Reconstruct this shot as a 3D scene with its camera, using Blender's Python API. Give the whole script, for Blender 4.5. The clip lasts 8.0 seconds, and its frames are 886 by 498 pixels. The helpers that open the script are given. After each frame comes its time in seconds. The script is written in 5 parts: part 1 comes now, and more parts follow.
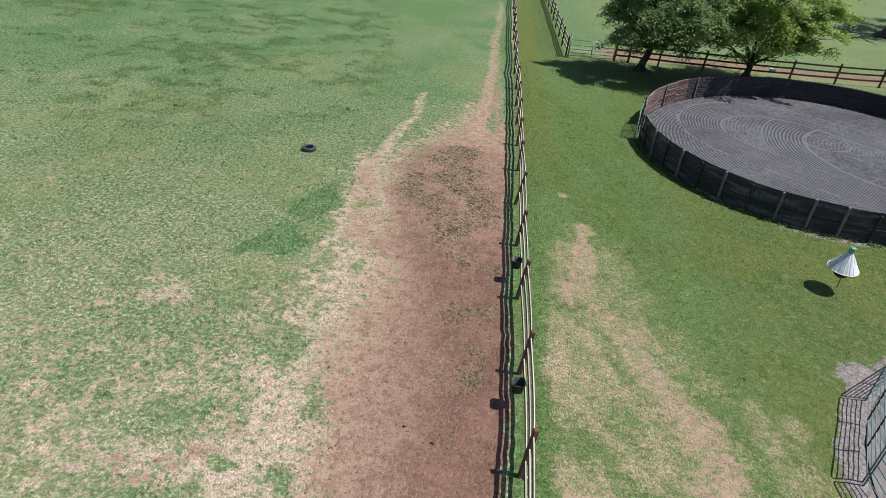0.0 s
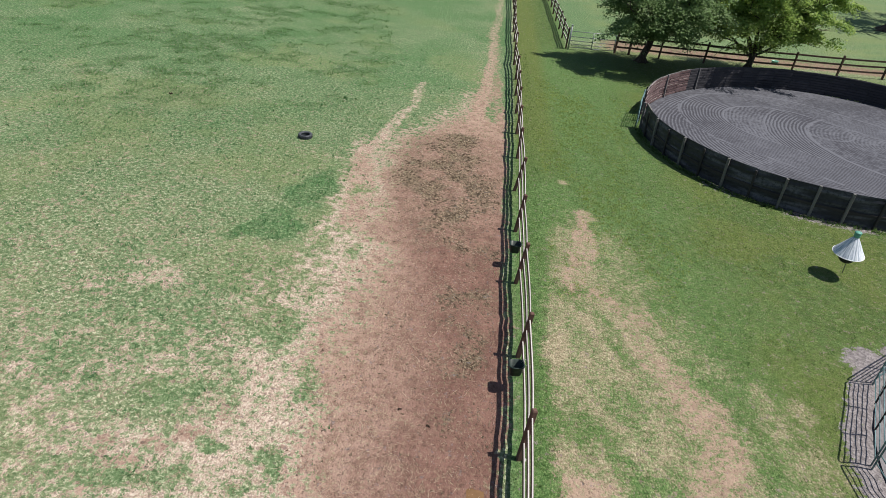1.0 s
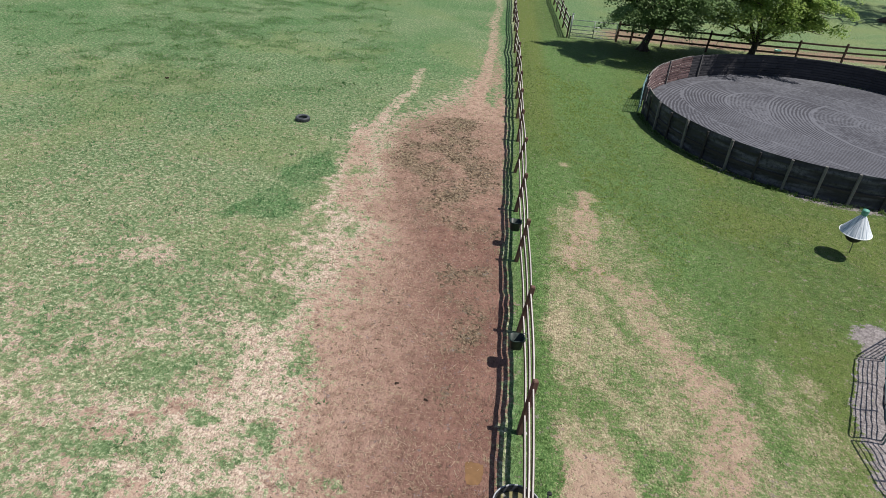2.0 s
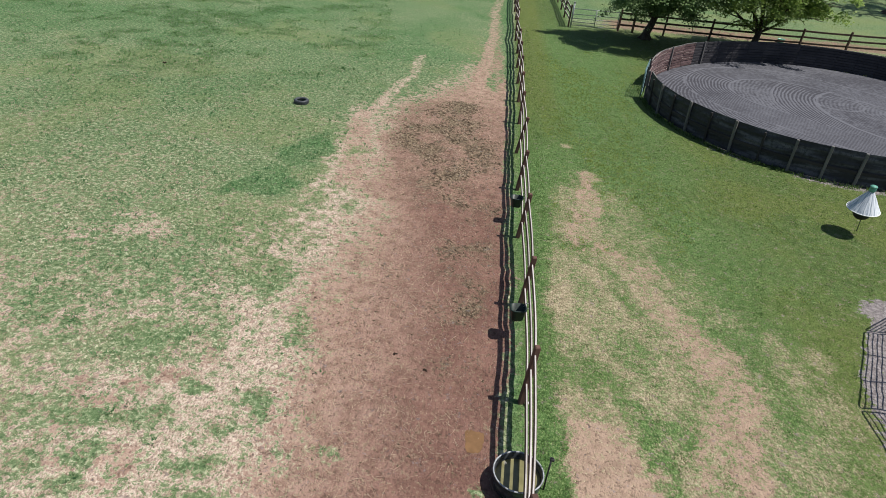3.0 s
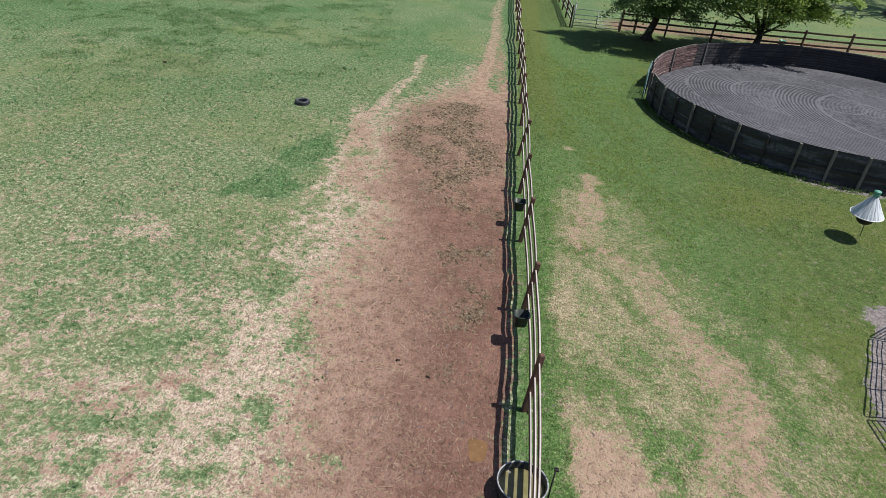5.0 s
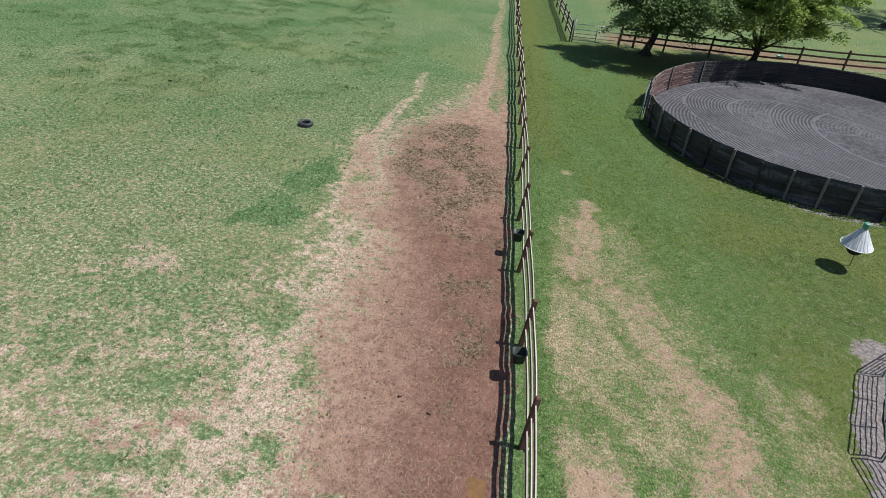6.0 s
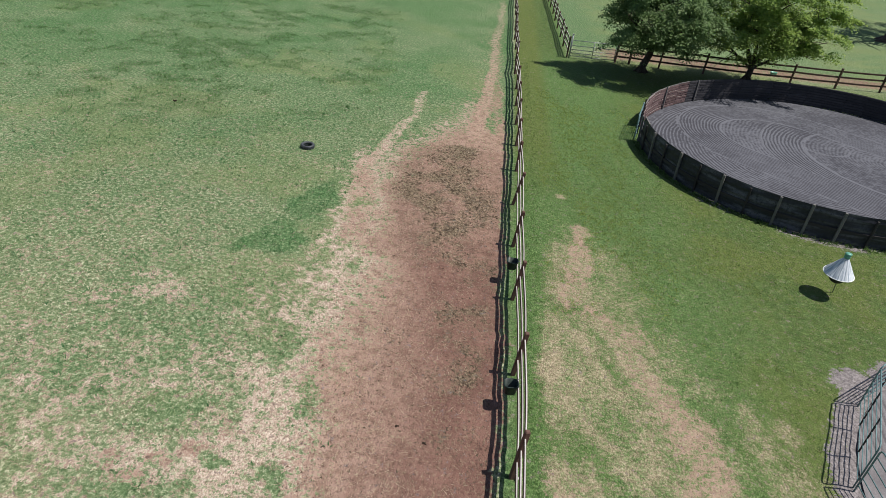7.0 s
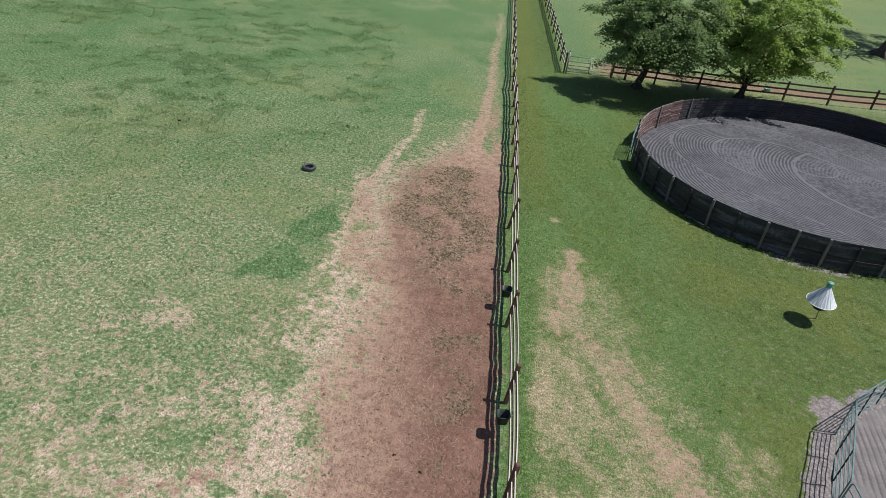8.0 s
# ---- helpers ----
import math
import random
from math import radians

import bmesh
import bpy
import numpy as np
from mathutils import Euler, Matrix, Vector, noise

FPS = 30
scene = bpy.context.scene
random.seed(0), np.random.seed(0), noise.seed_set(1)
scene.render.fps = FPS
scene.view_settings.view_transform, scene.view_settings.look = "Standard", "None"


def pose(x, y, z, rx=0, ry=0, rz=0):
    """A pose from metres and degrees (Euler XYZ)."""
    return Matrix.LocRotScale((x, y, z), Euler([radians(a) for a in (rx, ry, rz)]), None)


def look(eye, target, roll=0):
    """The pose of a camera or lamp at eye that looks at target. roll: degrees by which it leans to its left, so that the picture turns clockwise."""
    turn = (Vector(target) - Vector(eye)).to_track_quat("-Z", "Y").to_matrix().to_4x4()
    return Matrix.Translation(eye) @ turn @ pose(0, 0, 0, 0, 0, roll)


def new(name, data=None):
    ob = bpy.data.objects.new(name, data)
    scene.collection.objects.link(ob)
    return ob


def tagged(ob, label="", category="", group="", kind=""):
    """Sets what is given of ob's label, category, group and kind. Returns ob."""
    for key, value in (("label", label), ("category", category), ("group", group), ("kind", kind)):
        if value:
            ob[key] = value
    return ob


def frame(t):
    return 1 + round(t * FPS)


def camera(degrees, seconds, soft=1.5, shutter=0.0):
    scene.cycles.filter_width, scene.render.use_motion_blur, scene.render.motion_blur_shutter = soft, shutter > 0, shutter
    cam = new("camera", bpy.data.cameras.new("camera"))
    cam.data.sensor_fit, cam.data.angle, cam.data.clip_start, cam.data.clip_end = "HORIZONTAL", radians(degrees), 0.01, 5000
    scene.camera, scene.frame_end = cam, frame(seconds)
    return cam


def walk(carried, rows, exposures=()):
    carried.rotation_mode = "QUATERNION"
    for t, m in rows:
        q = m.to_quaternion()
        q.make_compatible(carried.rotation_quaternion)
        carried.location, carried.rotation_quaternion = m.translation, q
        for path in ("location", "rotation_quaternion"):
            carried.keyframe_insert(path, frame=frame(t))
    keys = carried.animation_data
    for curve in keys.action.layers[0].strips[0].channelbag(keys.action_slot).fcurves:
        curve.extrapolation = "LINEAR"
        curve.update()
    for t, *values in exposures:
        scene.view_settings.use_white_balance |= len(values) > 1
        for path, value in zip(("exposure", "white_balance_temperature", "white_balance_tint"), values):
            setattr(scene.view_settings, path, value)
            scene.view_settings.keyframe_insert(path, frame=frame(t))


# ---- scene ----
cam = camera(70.0, 8.0, 0.84)
PATH = [
    (0, (-1.583, -1.405, 10.337), (-1.663, 0.304, 9.301), 6.1),
    (0.5, (-1.546, -1.362, 10.079), (-1.625, 0.347, 9.043), 6.15),
    (1, (-1.448, -1.338, 9.761), (-1.53, 0.372, 8.726), 6.05),
    (1.5, (-1.385, -1.313, 9.38), (-1.468, 0.397, 8.345), 6.0),
    (3, (-1.208, -1.415, 8.324), (-1.299, 0.296, 7.292), 5.7),
    (3.5, (-1.173, -1.302, 7.878), (-1.265, 0.41, 6.847), 5.6),
    (4, (-1.188, -1.276, 7.73), (-1.282, 0.434, 6.698), 5.6),
    (4.5, (-1.25, -1.285, 7.981), (-1.34, 0.424, 6.947), 5.8),
    (6, (-1.459, -1.215, 9.357), (-1.541, 0.491, 8.316), 6.5),
    (6.5, (-1.501, -1.258, 9.892), (-1.58, 0.447, 8.85), 6.75),
    (7, (-1.493, -1.388, 10.411), (-1.571, 0.317, 9.37), 6.95),
    (7.5, (-1.515, -1.453, 10.938), (-1.59, 0.252, 9.896), 7.2),
    (8, (-1.544, -1.523, 11.523), (-1.617, 0.181, 10.479), 7.4),
]
walk(cam, [(t, look(eye, target, roll)) for t, eye, target, roll in PATH], [(0.0, 0.12), (1.5, 0.12), (3.5, 0.02), (6.0, 0.01), (8.0, -0.03)])

# ---------------------------------------------------------------- sun and sky
SUN = Vector((0.50, 0.0, 1.0)).normalized()
world = bpy.data.worlds.new("world")
scene.world = world
world.use_nodes = True
sky = world.node_tree.nodes.new("ShaderNodeTexSky")
sky.sky_type = "NISHITA"
sky.sun_disc = False
sky.sun_elevation = math.asin(SUN.z)
sky.sun_rotation = math.atan2(SUN.x, SUN.y)
backing = world.node_tree.nodes["Background"]
world.node_tree.links.new(sky.outputs[0], backing.inputs[0])
backing.inputs[1].default_value = 0.078
lamp = bpy.data.lights.new("sun", "SUN")
lamp.energy, lamp.angle, lamp.color = 5.0, radians(0.55), (1.0, 0.95, 0.88)
sun = new("sun", lamp)
sun.matrix_basis = Matrix.Translation((30, 0, 60)) @ SUN.to_track_quat("Z", "Y").to_matrix().to_4x4()


# ---------------------------------------------------------------- material tools
class Nodes:
    """A small builder for one node material."""

    def __init__(self, name):
        self.mat = bpy.data.materials.new(name)
        self.mat.use_nodes = True
        self.tree = self.mat.node_tree
        self.bsdf = self.tree.nodes["Principled BSDF"]
        self.coord = self.add("ShaderNodeTexCoord").outputs["Object"]

    def add(self, kind):
        return self.tree.nodes.new(kind)

    def put(self, socket, value):
        if isinstance(value, bpy.types.NodeSocket):
            self.tree.links.new(value, socket)
        elif isinstance(value, tuple) and len(value) == 3 and socket.type == "RGBA":
            socket.default_value = (*value, 1)
        else:
            socket.default_value = value

    def noise(self, scale, detail=3.0, rough=0.55, at=None, stretch=None, distort=0.0):
        at = at or self.coord
        if stretch:
            m = self.add("ShaderNodeMapping")
            self.put(m.inputs[0], at)
            m.inputs["Scale"].default_value = stretch
            at = m.outputs[0]
        n = self.add("ShaderNodeTexNoise")
        self.put(n.inputs["Vector"], at)
        n.inputs["Scale"].default_value = scale
        n.inputs["Detail"].default_value = detail
        n.inputs["Roughness"].default_value = rough
        n.inputs["Distortion"].default_value = distort
        return n.outputs["Fac"]

    def math(self, op, a, b=0.0, c=0.0):
        n = self.add("ShaderNodeMath")
        n.operation = op
        self.put(n.inputs[0], a), self.put(n.inputs[1], b), self.put(n.inputs[2], c)
        return n.outputs[0]

    def span(self, value, lo, hi, a=0.0, b=1.0):
        n = self.add("ShaderNodeMapRange")
        n.interpolation_type = "SMOOTHSTEP"
        for i, v in enumerate((value, lo, hi, a, b)):
            self.put(n.inputs[i], v)
        return n.outputs[0]

    def ramp(self, fac, *stops):
        """A colour ramp through rows of (place, red, green, blue)."""
        n = self.add("ShaderNodeValToRGB")
        self.put(n.inputs[0], fac)
        while len(n.color_ramp.elements) < len(stops):
            n.color_ramp.elements.new(0.5)
        for element, (at, *colour) in zip(n.color_ramp.elements, stops):
            element.position, element.color = at, (*colour, 1)
        return n.outputs[0]

    def mix(self, fac, a, b, blend="MIX"):
        n = self.add("ShaderNodeMix")
        n.data_type, n.blend_type = "RGBA", blend
        self.put(n.inputs[0], fac), self.put(n.inputs[6], a), self.put(n.inputs[7], b)
        return n.outputs[2]

    def bump(self, height, strength=0.5, distance=0.02):
        n = self.add("ShaderNodeBump")
        n.inputs["Strength"].default_value = strength
        n.inputs["Distance"].default_value = distance
        self.put(n.inputs["Height"], height)
        self.put(self.bsdf.inputs["Normal"], n.outputs[0])

    def done(self, colour, rough=0.8, metal=0.0, spec=0.3):
        self.put(self.bsdf.inputs["Base Color"], colour)
        self.put(self.bsdf.inputs["Roughness"], rough)
        self.put(self.bsdf.inputs["Metallic"], metal)
        self.put(self.bsdf.inputs["Specular IOR Level"], spec)
        return self.mat


def wood(name, dark, light, grain=1.0, rough=0.8, tones=0.35, stretch=None):
    """Weathered timber: grain along the local y axis, blotches and a tone per piece."""
    n = Nodes(name)
    pos = n.add("ShaderNodeNewGeometry").outputs["Position"]
    fine = n.noise(9 * grain, 5, 0.65, pos, stretch)
    blot = n.noise(1.7, 3, 0.5, pos)
    tone = n.add("ShaderNodeObjectInfo").outputs["Random"]
    fac = n.math("MULTIPLY_ADD", tone, tones, n.math("MULTIPLY_ADD", fine, 0.7, n.math("MULTIPLY", blot, 0.5)))
    n.bump(fine, 0.5, 0.01)
    return n.done(n.mix(n.span(fac, 0.35, 1.15), dark, light), n.span(fine, 0.2, 0.8, rough - 0.1, rough + 0.1))


def plain(name, colour, rough=0.5, metal=0.0, vary=0.25, scale=14.0, spec=0.4):
    """Paint, rubber or metal with slight soiling."""
    n = Nodes(name)
    pos = n.add("ShaderNodeNewGeometry").outputs["Position"]
    dirt = n.noise(scale, 4, 0.6, pos)
    low = tuple(c * (1 - vary) for c in colour)
    high = tuple(min(1, c * (1 + vary)) for c in colour)
    n.bump(dirt, 0.2, 0.004)
    return n.done(n.mix(n.span(dirt, 0.3, 0.7), low, high), n.span(dirt, 0.3, 0.7, rough - 0.08, rough + 0.12), metal, spec)


def ground_material():
    """Pasture, mown lawn, straw, bare red earth and clods, laid out by the ground's cover attributes."""
    n = Nodes("ground_cover")
    n.tree.nodes.remove(n.coord.node)
    pos = n.add("ShaderNodeNewGeometry").outputs["Position"]
    shares = []
    for name in ("cover", "cover_b", "cover_c"):
        layer, split = n.add("ShaderNodeVertexColor"), n.add("ShaderNodeSeparateColor")
        layer.layer_name = name
        n.put(split.inputs[0], layer.outputs[0])
        shares += [split.outputs[0], split.outputs[1], split.outputs[2]]
    earth, straw, lush, lawn, clod, sand, yellow, pale, tussock = shares

    def blend(*terms):
        total = 0.0
        for weight, value in terms:
            total = n.math("MULTIPLY_ADD", value, weight, total)
        return total

    broad = n.noise(0.8, 3, 0.55, pos)
    hand = n.noise(3.2, 3, 0.6, pos)
    tuft = n.noise(9.0, 3, 0.6, pos)
    small = n.noise(21, 2, 0.6, pos)
    blade = n.noise(52, 2, 0.6, pos)
    tuft_b = n.noise(11.5, 3, 0.65, pos, None, 0.5)
    small_b = n.noise(30, 2, 0.6, pos, (1.0, 0.55, 1.0))
    grain = n.span(blend((0.52, tuft), (0.32, small), (0.16, blade)), 0.35, 0.65)
    grain_b = n.span(blend((0.46, tuft_b), (0.38, small_b), (0.16, blade)), 0.35, 0.65)
    patch = n.span(blend((0.40, n.noise(4.4, 3, 0.6, pos)), (0.40, tuft_b), (0.20, small)), 0.38, 0.62)
    # grazed pasture
    field = n.ramp(grain, (0.0, 0.076, 0.112, 0.058), (0.30, 0.154, 0.202, 0.104), (0.64, 0.250, 0.288, 0.165), (0.86, 0.560, 0.530, 0.380))
    field = n.mix(n.span(broad, 0.38, 0.64), field, n.mix(0.30, field, (0.100, 0.190, 0.072)))
    rank = n.ramp(grain, (0.0, 0.032, 0.076, 0.032), (0.40, 0.072, 0.154, 0.058), (0.75, 0.114, 0.211, 0.087), (1.0, 0.245, 0.340, 0.170))
    field = n.mix(lush, field, rank)
    field = n.mix(n.math("MULTIPLY", yellow, 0.55), field, n.mix(grain_b, (0.125, 0.168, 0.060), (0.275, 0.305, 0.135)))
    clump = n.span(blend((0.46, tussock), (0.38, hand), (0.30, tuft)), 0.42, 0.82)
    field = n.mix(n.math("MULTIPLY", clump, 0.62), field, n.mix(grain, (0.028, 0.068, 0.026), (0.080, 0.148, 0.056)))
    # mown lawn
    mown = n.ramp(grain, (0.0, 0.030, 0.060, 0.019), (0.35, 0.061, 0.112, 0.034), (0.70, 0.096, 0.158, 0.053), (1.0, 0.215, 0.270, 0.115))
    mown = n.mix(n.math("MULTIPLY", n.span(hand, 0.42, 0.60), 0.5), mown, n.mix(grain_b, (0.047, 0.085, 0.016), (0.112, 0.152, 0.042)))
    swath = n.noise(1.0, 2, 0.5, pos, (3.2, 0.10, 1))
    mown = n.mix(n.math("MULTIPLY", n.span(swath, 0.46, 0.60), 0.22), mown, (0.120, 0.160, 0.044))
    fresh = n.ramp(grain_b, (0.0, 0.032, 0.076, 0.024), (0.40, 0.080, 0.156, 0.048), (0.75, 0.130, 0.218, 0.074), (1.0, 0.260, 0.340, 0.146))
    mown = n.mix(n.math("MULTIPLY", n.span(n.noise(2.0, 4, 0.65, pos), 0.50, 0.38), 0.45), mown, (0.036, 0.070, 0.018))
    mown = n.mix(lush, mown, fresh)
    mown = n.mix(n.math("MULTIPLY", yellow, 0.50), mown, n.mix(grain, (0.092, 0.116, 0.025), (0.172, 0.196, 0.055)))
    green = n.mix(lawn, field, mown)
    # straw and dry thatch among the blades
    hay = n.ramp(grain_b, (0.0, 0.200, 0.155, 0.112), (0.28, 0.395, 0.305, 0.240), (0.66, 0.585, 0.470, 0.382), (1.0, 0.700, 0.615, 0.515))
    thatch = n.ramp(grain_b, (0.0, 0.135, 0.120, 0.070), (0.30, 0.268, 0.226, 0.146), (0.70, 0.400, 0.336, 0.226), (1.0, 0.550, 0.480, 0.350))
    hay = n.mix(n.math("MAXIMUM", lawn, n.span(straw, 0.58, 0.25, 0.0, 0.85)), hay, thatch)
    loose = n.math("SUBTRACT", straw, n.mix(lawn, patch, n.math("MULTIPLY_ADD", grain, 0.55, n.math("MULTIPLY", patch, 0.40))))
    cover = n.mix(n.span(loose, n.math("MULTIPLY_ADD", lawn, -0.26, -0.16), n.math("MULTIPLY_ADD", lawn, 0.30, 0.16)), green, hay)
    # trodden earth, paler and dustier away from the fence
    soil = n.mix(pale, n.mix(n.span(broad, 0.35, 0.65), (0.176, 0.096, 0.077), (0.226, 0.127, 0.102)), n.mix(n.span(hand, 0.38, 0.62), (0.340, 0.226, 0.175), (0.428, 0.300, 0.237)))
    soil = n.mix(n.math("MULTIPLY", lawn, 0.6), soil, (0.415, 0.310, 0.230))
    soil = n.mix(n.math("MULTIPLY", n.span(hand, 0.52, 0.36), 0.40), soil, n.mix(0.5, soil, (0.090, 0.055, 0.040)))
    soil = n.mix(n.math("MULTIPLY", n.span(tuft_b, 0.48, 0.66), n.math("MULTIPLY_ADD", pale, 0.25, 0.22)), soil, (0.330, 0.262, 0.170))
    soil = n.mix(n.math("MULTIPLY", n.span(grain, 0.42, 0.0), 0.75), soil, n.mix(0.65, soil, (0.050, 0.031, 0.023)))
    soil = n.mix(n.math("MULTIPLY", n.span(grain_b, 0.72, 1.0), n.math("MULTIPLY_ADD", pale, 0.30, 0.16)), soil, (0.520, 0.400, 0.315))
    dung = n.ramp(grain_b, (0.0, 0.060, 0.046, 0.032), (0.40, 0.140, 0.106, 0.072), (0.75, 0.225, 0.180, 0.122), (1.0, 0.350, 0.290, 0.200))
    soil = n.mix(n.span(n.math("SUBTRACT", clod, n.math("MULTIPLY_ADD", grain, 0.60, n.math("MULTIPLY", patch, 0.55))), -0.32, 0.34), soil, dung)
    cover = n.mix(n.span(n.math("SUBTRACT", earth, n.math("MULTIPLY_ADD", patch, 0.76, 0.10)), -0.28, 0.28), cover, soil)
    grit = n.ramp(grain, (0.0, 0.138, 0.124, 0.126), (0.5, 0.238, 0.214, 0.214), (1.0, 0.355, 0.322, 0.322))
    cover = n.mix(n.span(n.math("SUBTRACT", sand, patch), -0.1, 0.1), cover, grit)
    n.bump(blend((1.1, tuft), (0.8, small), (0.4, blade)), 0.85, 0.06)
    return n.done(cover, 0.95, 0.0, 0.1)


def sand_material():
    n = Nodes("raked_sand")
    pos = n.add("ShaderNodeNewGeometry").outputs["Position"]
    mid, fine = n.noise(0.8, 4, 0.6, pos), n.noise(22, 4, 0.7, pos)
    col = n.mix(n.span(mid, 0.3, 0.7), (0.081, 0.087, 0.106), (0.112, 0.120, 0.144))
    col = n.mix(n.span(fine, 0.38, 0.64), n.mix(0.55, col, (0.055, 0.050, 0.055)), col)
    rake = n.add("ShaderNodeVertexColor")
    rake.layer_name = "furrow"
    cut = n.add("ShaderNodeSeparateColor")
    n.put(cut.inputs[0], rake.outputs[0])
    # paint the furrows' shade and the lit crests into the sand
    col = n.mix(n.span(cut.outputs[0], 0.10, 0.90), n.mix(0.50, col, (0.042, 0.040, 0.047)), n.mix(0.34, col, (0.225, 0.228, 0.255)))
    n.bump(fine, 0.6, 0.02)
    return n.done(col, 0.95, 0.0, 0.1)


def yard_sand_material():
    """Paler, drier sand than in the pen."""
    n = Nodes("dry_sand")
    pos = n.add("ShaderNodeNewGeometry").outputs["Position"]
    mid, fine = n.noise(1.4, 4, 0.6, pos), n.noise(26, 4, 0.7, pos)
    col = n.mix(n.span(mid, 0.3, 0.7), (0.175, 0.165, 0.172), (0.255, 0.240, 0.245))
    col = n.mix(n.span(fine, 0.35, 0.7), n.mix(0.4, col, (0.10, 0.09, 0.09)), col)
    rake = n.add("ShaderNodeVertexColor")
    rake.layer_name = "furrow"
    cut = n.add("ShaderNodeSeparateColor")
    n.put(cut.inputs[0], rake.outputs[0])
    # furrow shade painted into the yard's sand
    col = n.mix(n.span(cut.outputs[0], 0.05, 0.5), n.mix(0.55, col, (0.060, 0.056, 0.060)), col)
    n.bump(fine, 0.6, 0.02)
    return n.done(col, 0.95, 0.0, 0.1)


def belt_material():
    """Black rubber belting with dusty scuffs running along it."""
    n = Nodes("rubber_belt")
    pos = n.add("ShaderNodeNewGeometry").outputs["Position"]
    scuff = n.noise(1.6, 3, 0.5, pos, (0.40, 0.40, 2.6))
    dust = n.noise(9, 4, 0.65, pos)
    col = n.mix(n.span(dust, 0.3, 0.7), (0.019, 0.021, 0.030), (0.032, 0.034, 0.047))
    col = n.mix(n.math("MULTIPLY", n.span(scuff, 0.46, 0.72), n.span(dust, 0.20, 0.60)), col, (0.125, 0.128, 0.150))
    n.bump(scuff, 0.4, 0.02)
    return n.done(col, n.span(scuff, 0.3, 0.7, 0.45, 0.75), 0.0, 0.35)


def leaf_material(name, low, high):
    n = Nodes(name)
    isle = n.add("ShaderNodeNewGeometry").outputs["Random Per Island"]
    pos = n.add("ShaderNodeNewGeometry").outputs["Position"]
    fac = n.math("MULTIPLY_ADD", isle, 0.35, n.math("MULTIPLY", n.noise(0.9, 2, 0.5, pos), 0.8))
    col = n.mix(n.span(fac, 0.15, 0.9), low, high)
    n.done(col, 0.55, 0.0, 0.35)
    clear = n.add("ShaderNodeBsdfTranslucent")
    n.put(clear.inputs[0], col)
    both = n.add("ShaderNodeMixShader")
    both.inputs[0].default_value = 0.55
    n.put(both.inputs[1], n.bsdf.outputs[0]), n.put(both.inputs[2], clear.outputs[0])
    n.put(n.tree.nodes["Material Output"].inputs[0], both.outputs[0])
    return n.mat


def bark_material():
    n = Nodes("bark")
    pos = n.add("ShaderNodeNewGeometry").outputs["Position"]
    rib = n.noise(7, 5, 0.7, pos, (3, 3, 0.5))
    n.bump(rib, 0.9, 0.04)
    return n.done(n.mix(n.span(rib, 0.3, 0.7), (0.035, 0.026, 0.020), (0.120, 0.095, 0.075)), 0.9)


def water_material(name, colour, rough):
    n = Nodes(name)
    pos = n.add("ShaderNodeNewGeometry").outputs["Position"]
    murk = n.noise(6, 3, 0.5, pos)
    n.bump(n.noise(9, 2, 0.5, pos), 0.06, 0.01)
    return n.done(n.mix(n.span(murk, 0.3, 0.7), colour, tuple(c * 1.35 for c in colour)), rough, 0.0, 0.5)


def cone_material():
    """Pale fabric of the trap's hood, with creases running down."""
    n = Nodes("hood_fabric")
    pos = n.add("ShaderNodeSeparateXYZ")
    n.put(pos.inputs[0], n.add("ShaderNodeNewGeometry").outputs["Position"])
    turn = n.math("ARCTAN2", n.math("SUBTRACT", pos.outputs[1], 16.24), n.math("SUBTRACT", pos.outputs[0], 9.95))
    round_it = n.add("ShaderNodeCombineXYZ")
    n.put(round_it.inputs[0], n.math("MULTIPLY", turn, 5.0)), n.put(round_it.inputs[1], n.math("MULTIPLY", pos.outputs[2], 1.2))
    crease = n.noise(1.5, 3, 0.6, round_it.outputs[0])
    n.bump(crease, 0.8, 0.03)
    # the darker bluish tone is crease shade put into the fabric's colour
    return n.done(n.mix(n.span(crease, 0.36, 0.58), (0.34, 0.40, 0.48), (0.74, 0.78, 0.83)), 0.5, 0.0, 0.4)


M_GROUND, M_SAND, M_BARK = ground_material(), sand_material(), bark_material()
M_POST = wood("stained_post", (0.055, 0.028, 0.022), (0.150, 0.085, 0.066))
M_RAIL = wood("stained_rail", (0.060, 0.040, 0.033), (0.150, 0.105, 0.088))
# upper edges: bleached wood, with the sun on them also put into the colour
M_RAILTOP = wood("sunlit_bleached_edge", (0.34, 0.32, 0.305), (0.62, 0.59, 0.56))
M_DARKRAIL = wood("dark_rail", (0.040, 0.022, 0.017), (0.105, 0.062, 0.048))
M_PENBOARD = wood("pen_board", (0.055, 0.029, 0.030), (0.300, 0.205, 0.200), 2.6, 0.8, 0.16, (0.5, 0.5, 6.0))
# pen board again, with the shade on the wall put into its colour
M_PENSHADE = wood("pen_board_shaded", (0.022, 0.022, 0.027), (0.070, 0.066, 0.074), 1.6, 0.7, 0.15)
M_PENPOST = wood("grey_post", (0.085, 0.082, 0.080), (0.195, 0.186, 0.180), 1.4)
M_PENPOST_DARK = wood("dark_post", (0.026, 0.024, 0.026), (0.055, 0.050, 0.050), 1.4)
M_BELT = belt_material()
M_RUBBER = plain("black_rubber", (0.020, 0.021, 0.023), 0.6, 0.0, 0.4)
# tyre rubber lifted to grey-blue: its sheen is put into the base colour
M_TYRE = plain("tyre_sheen_grey", (0.050, 0.055, 0.064), 0.55, 0.0, 0.4)
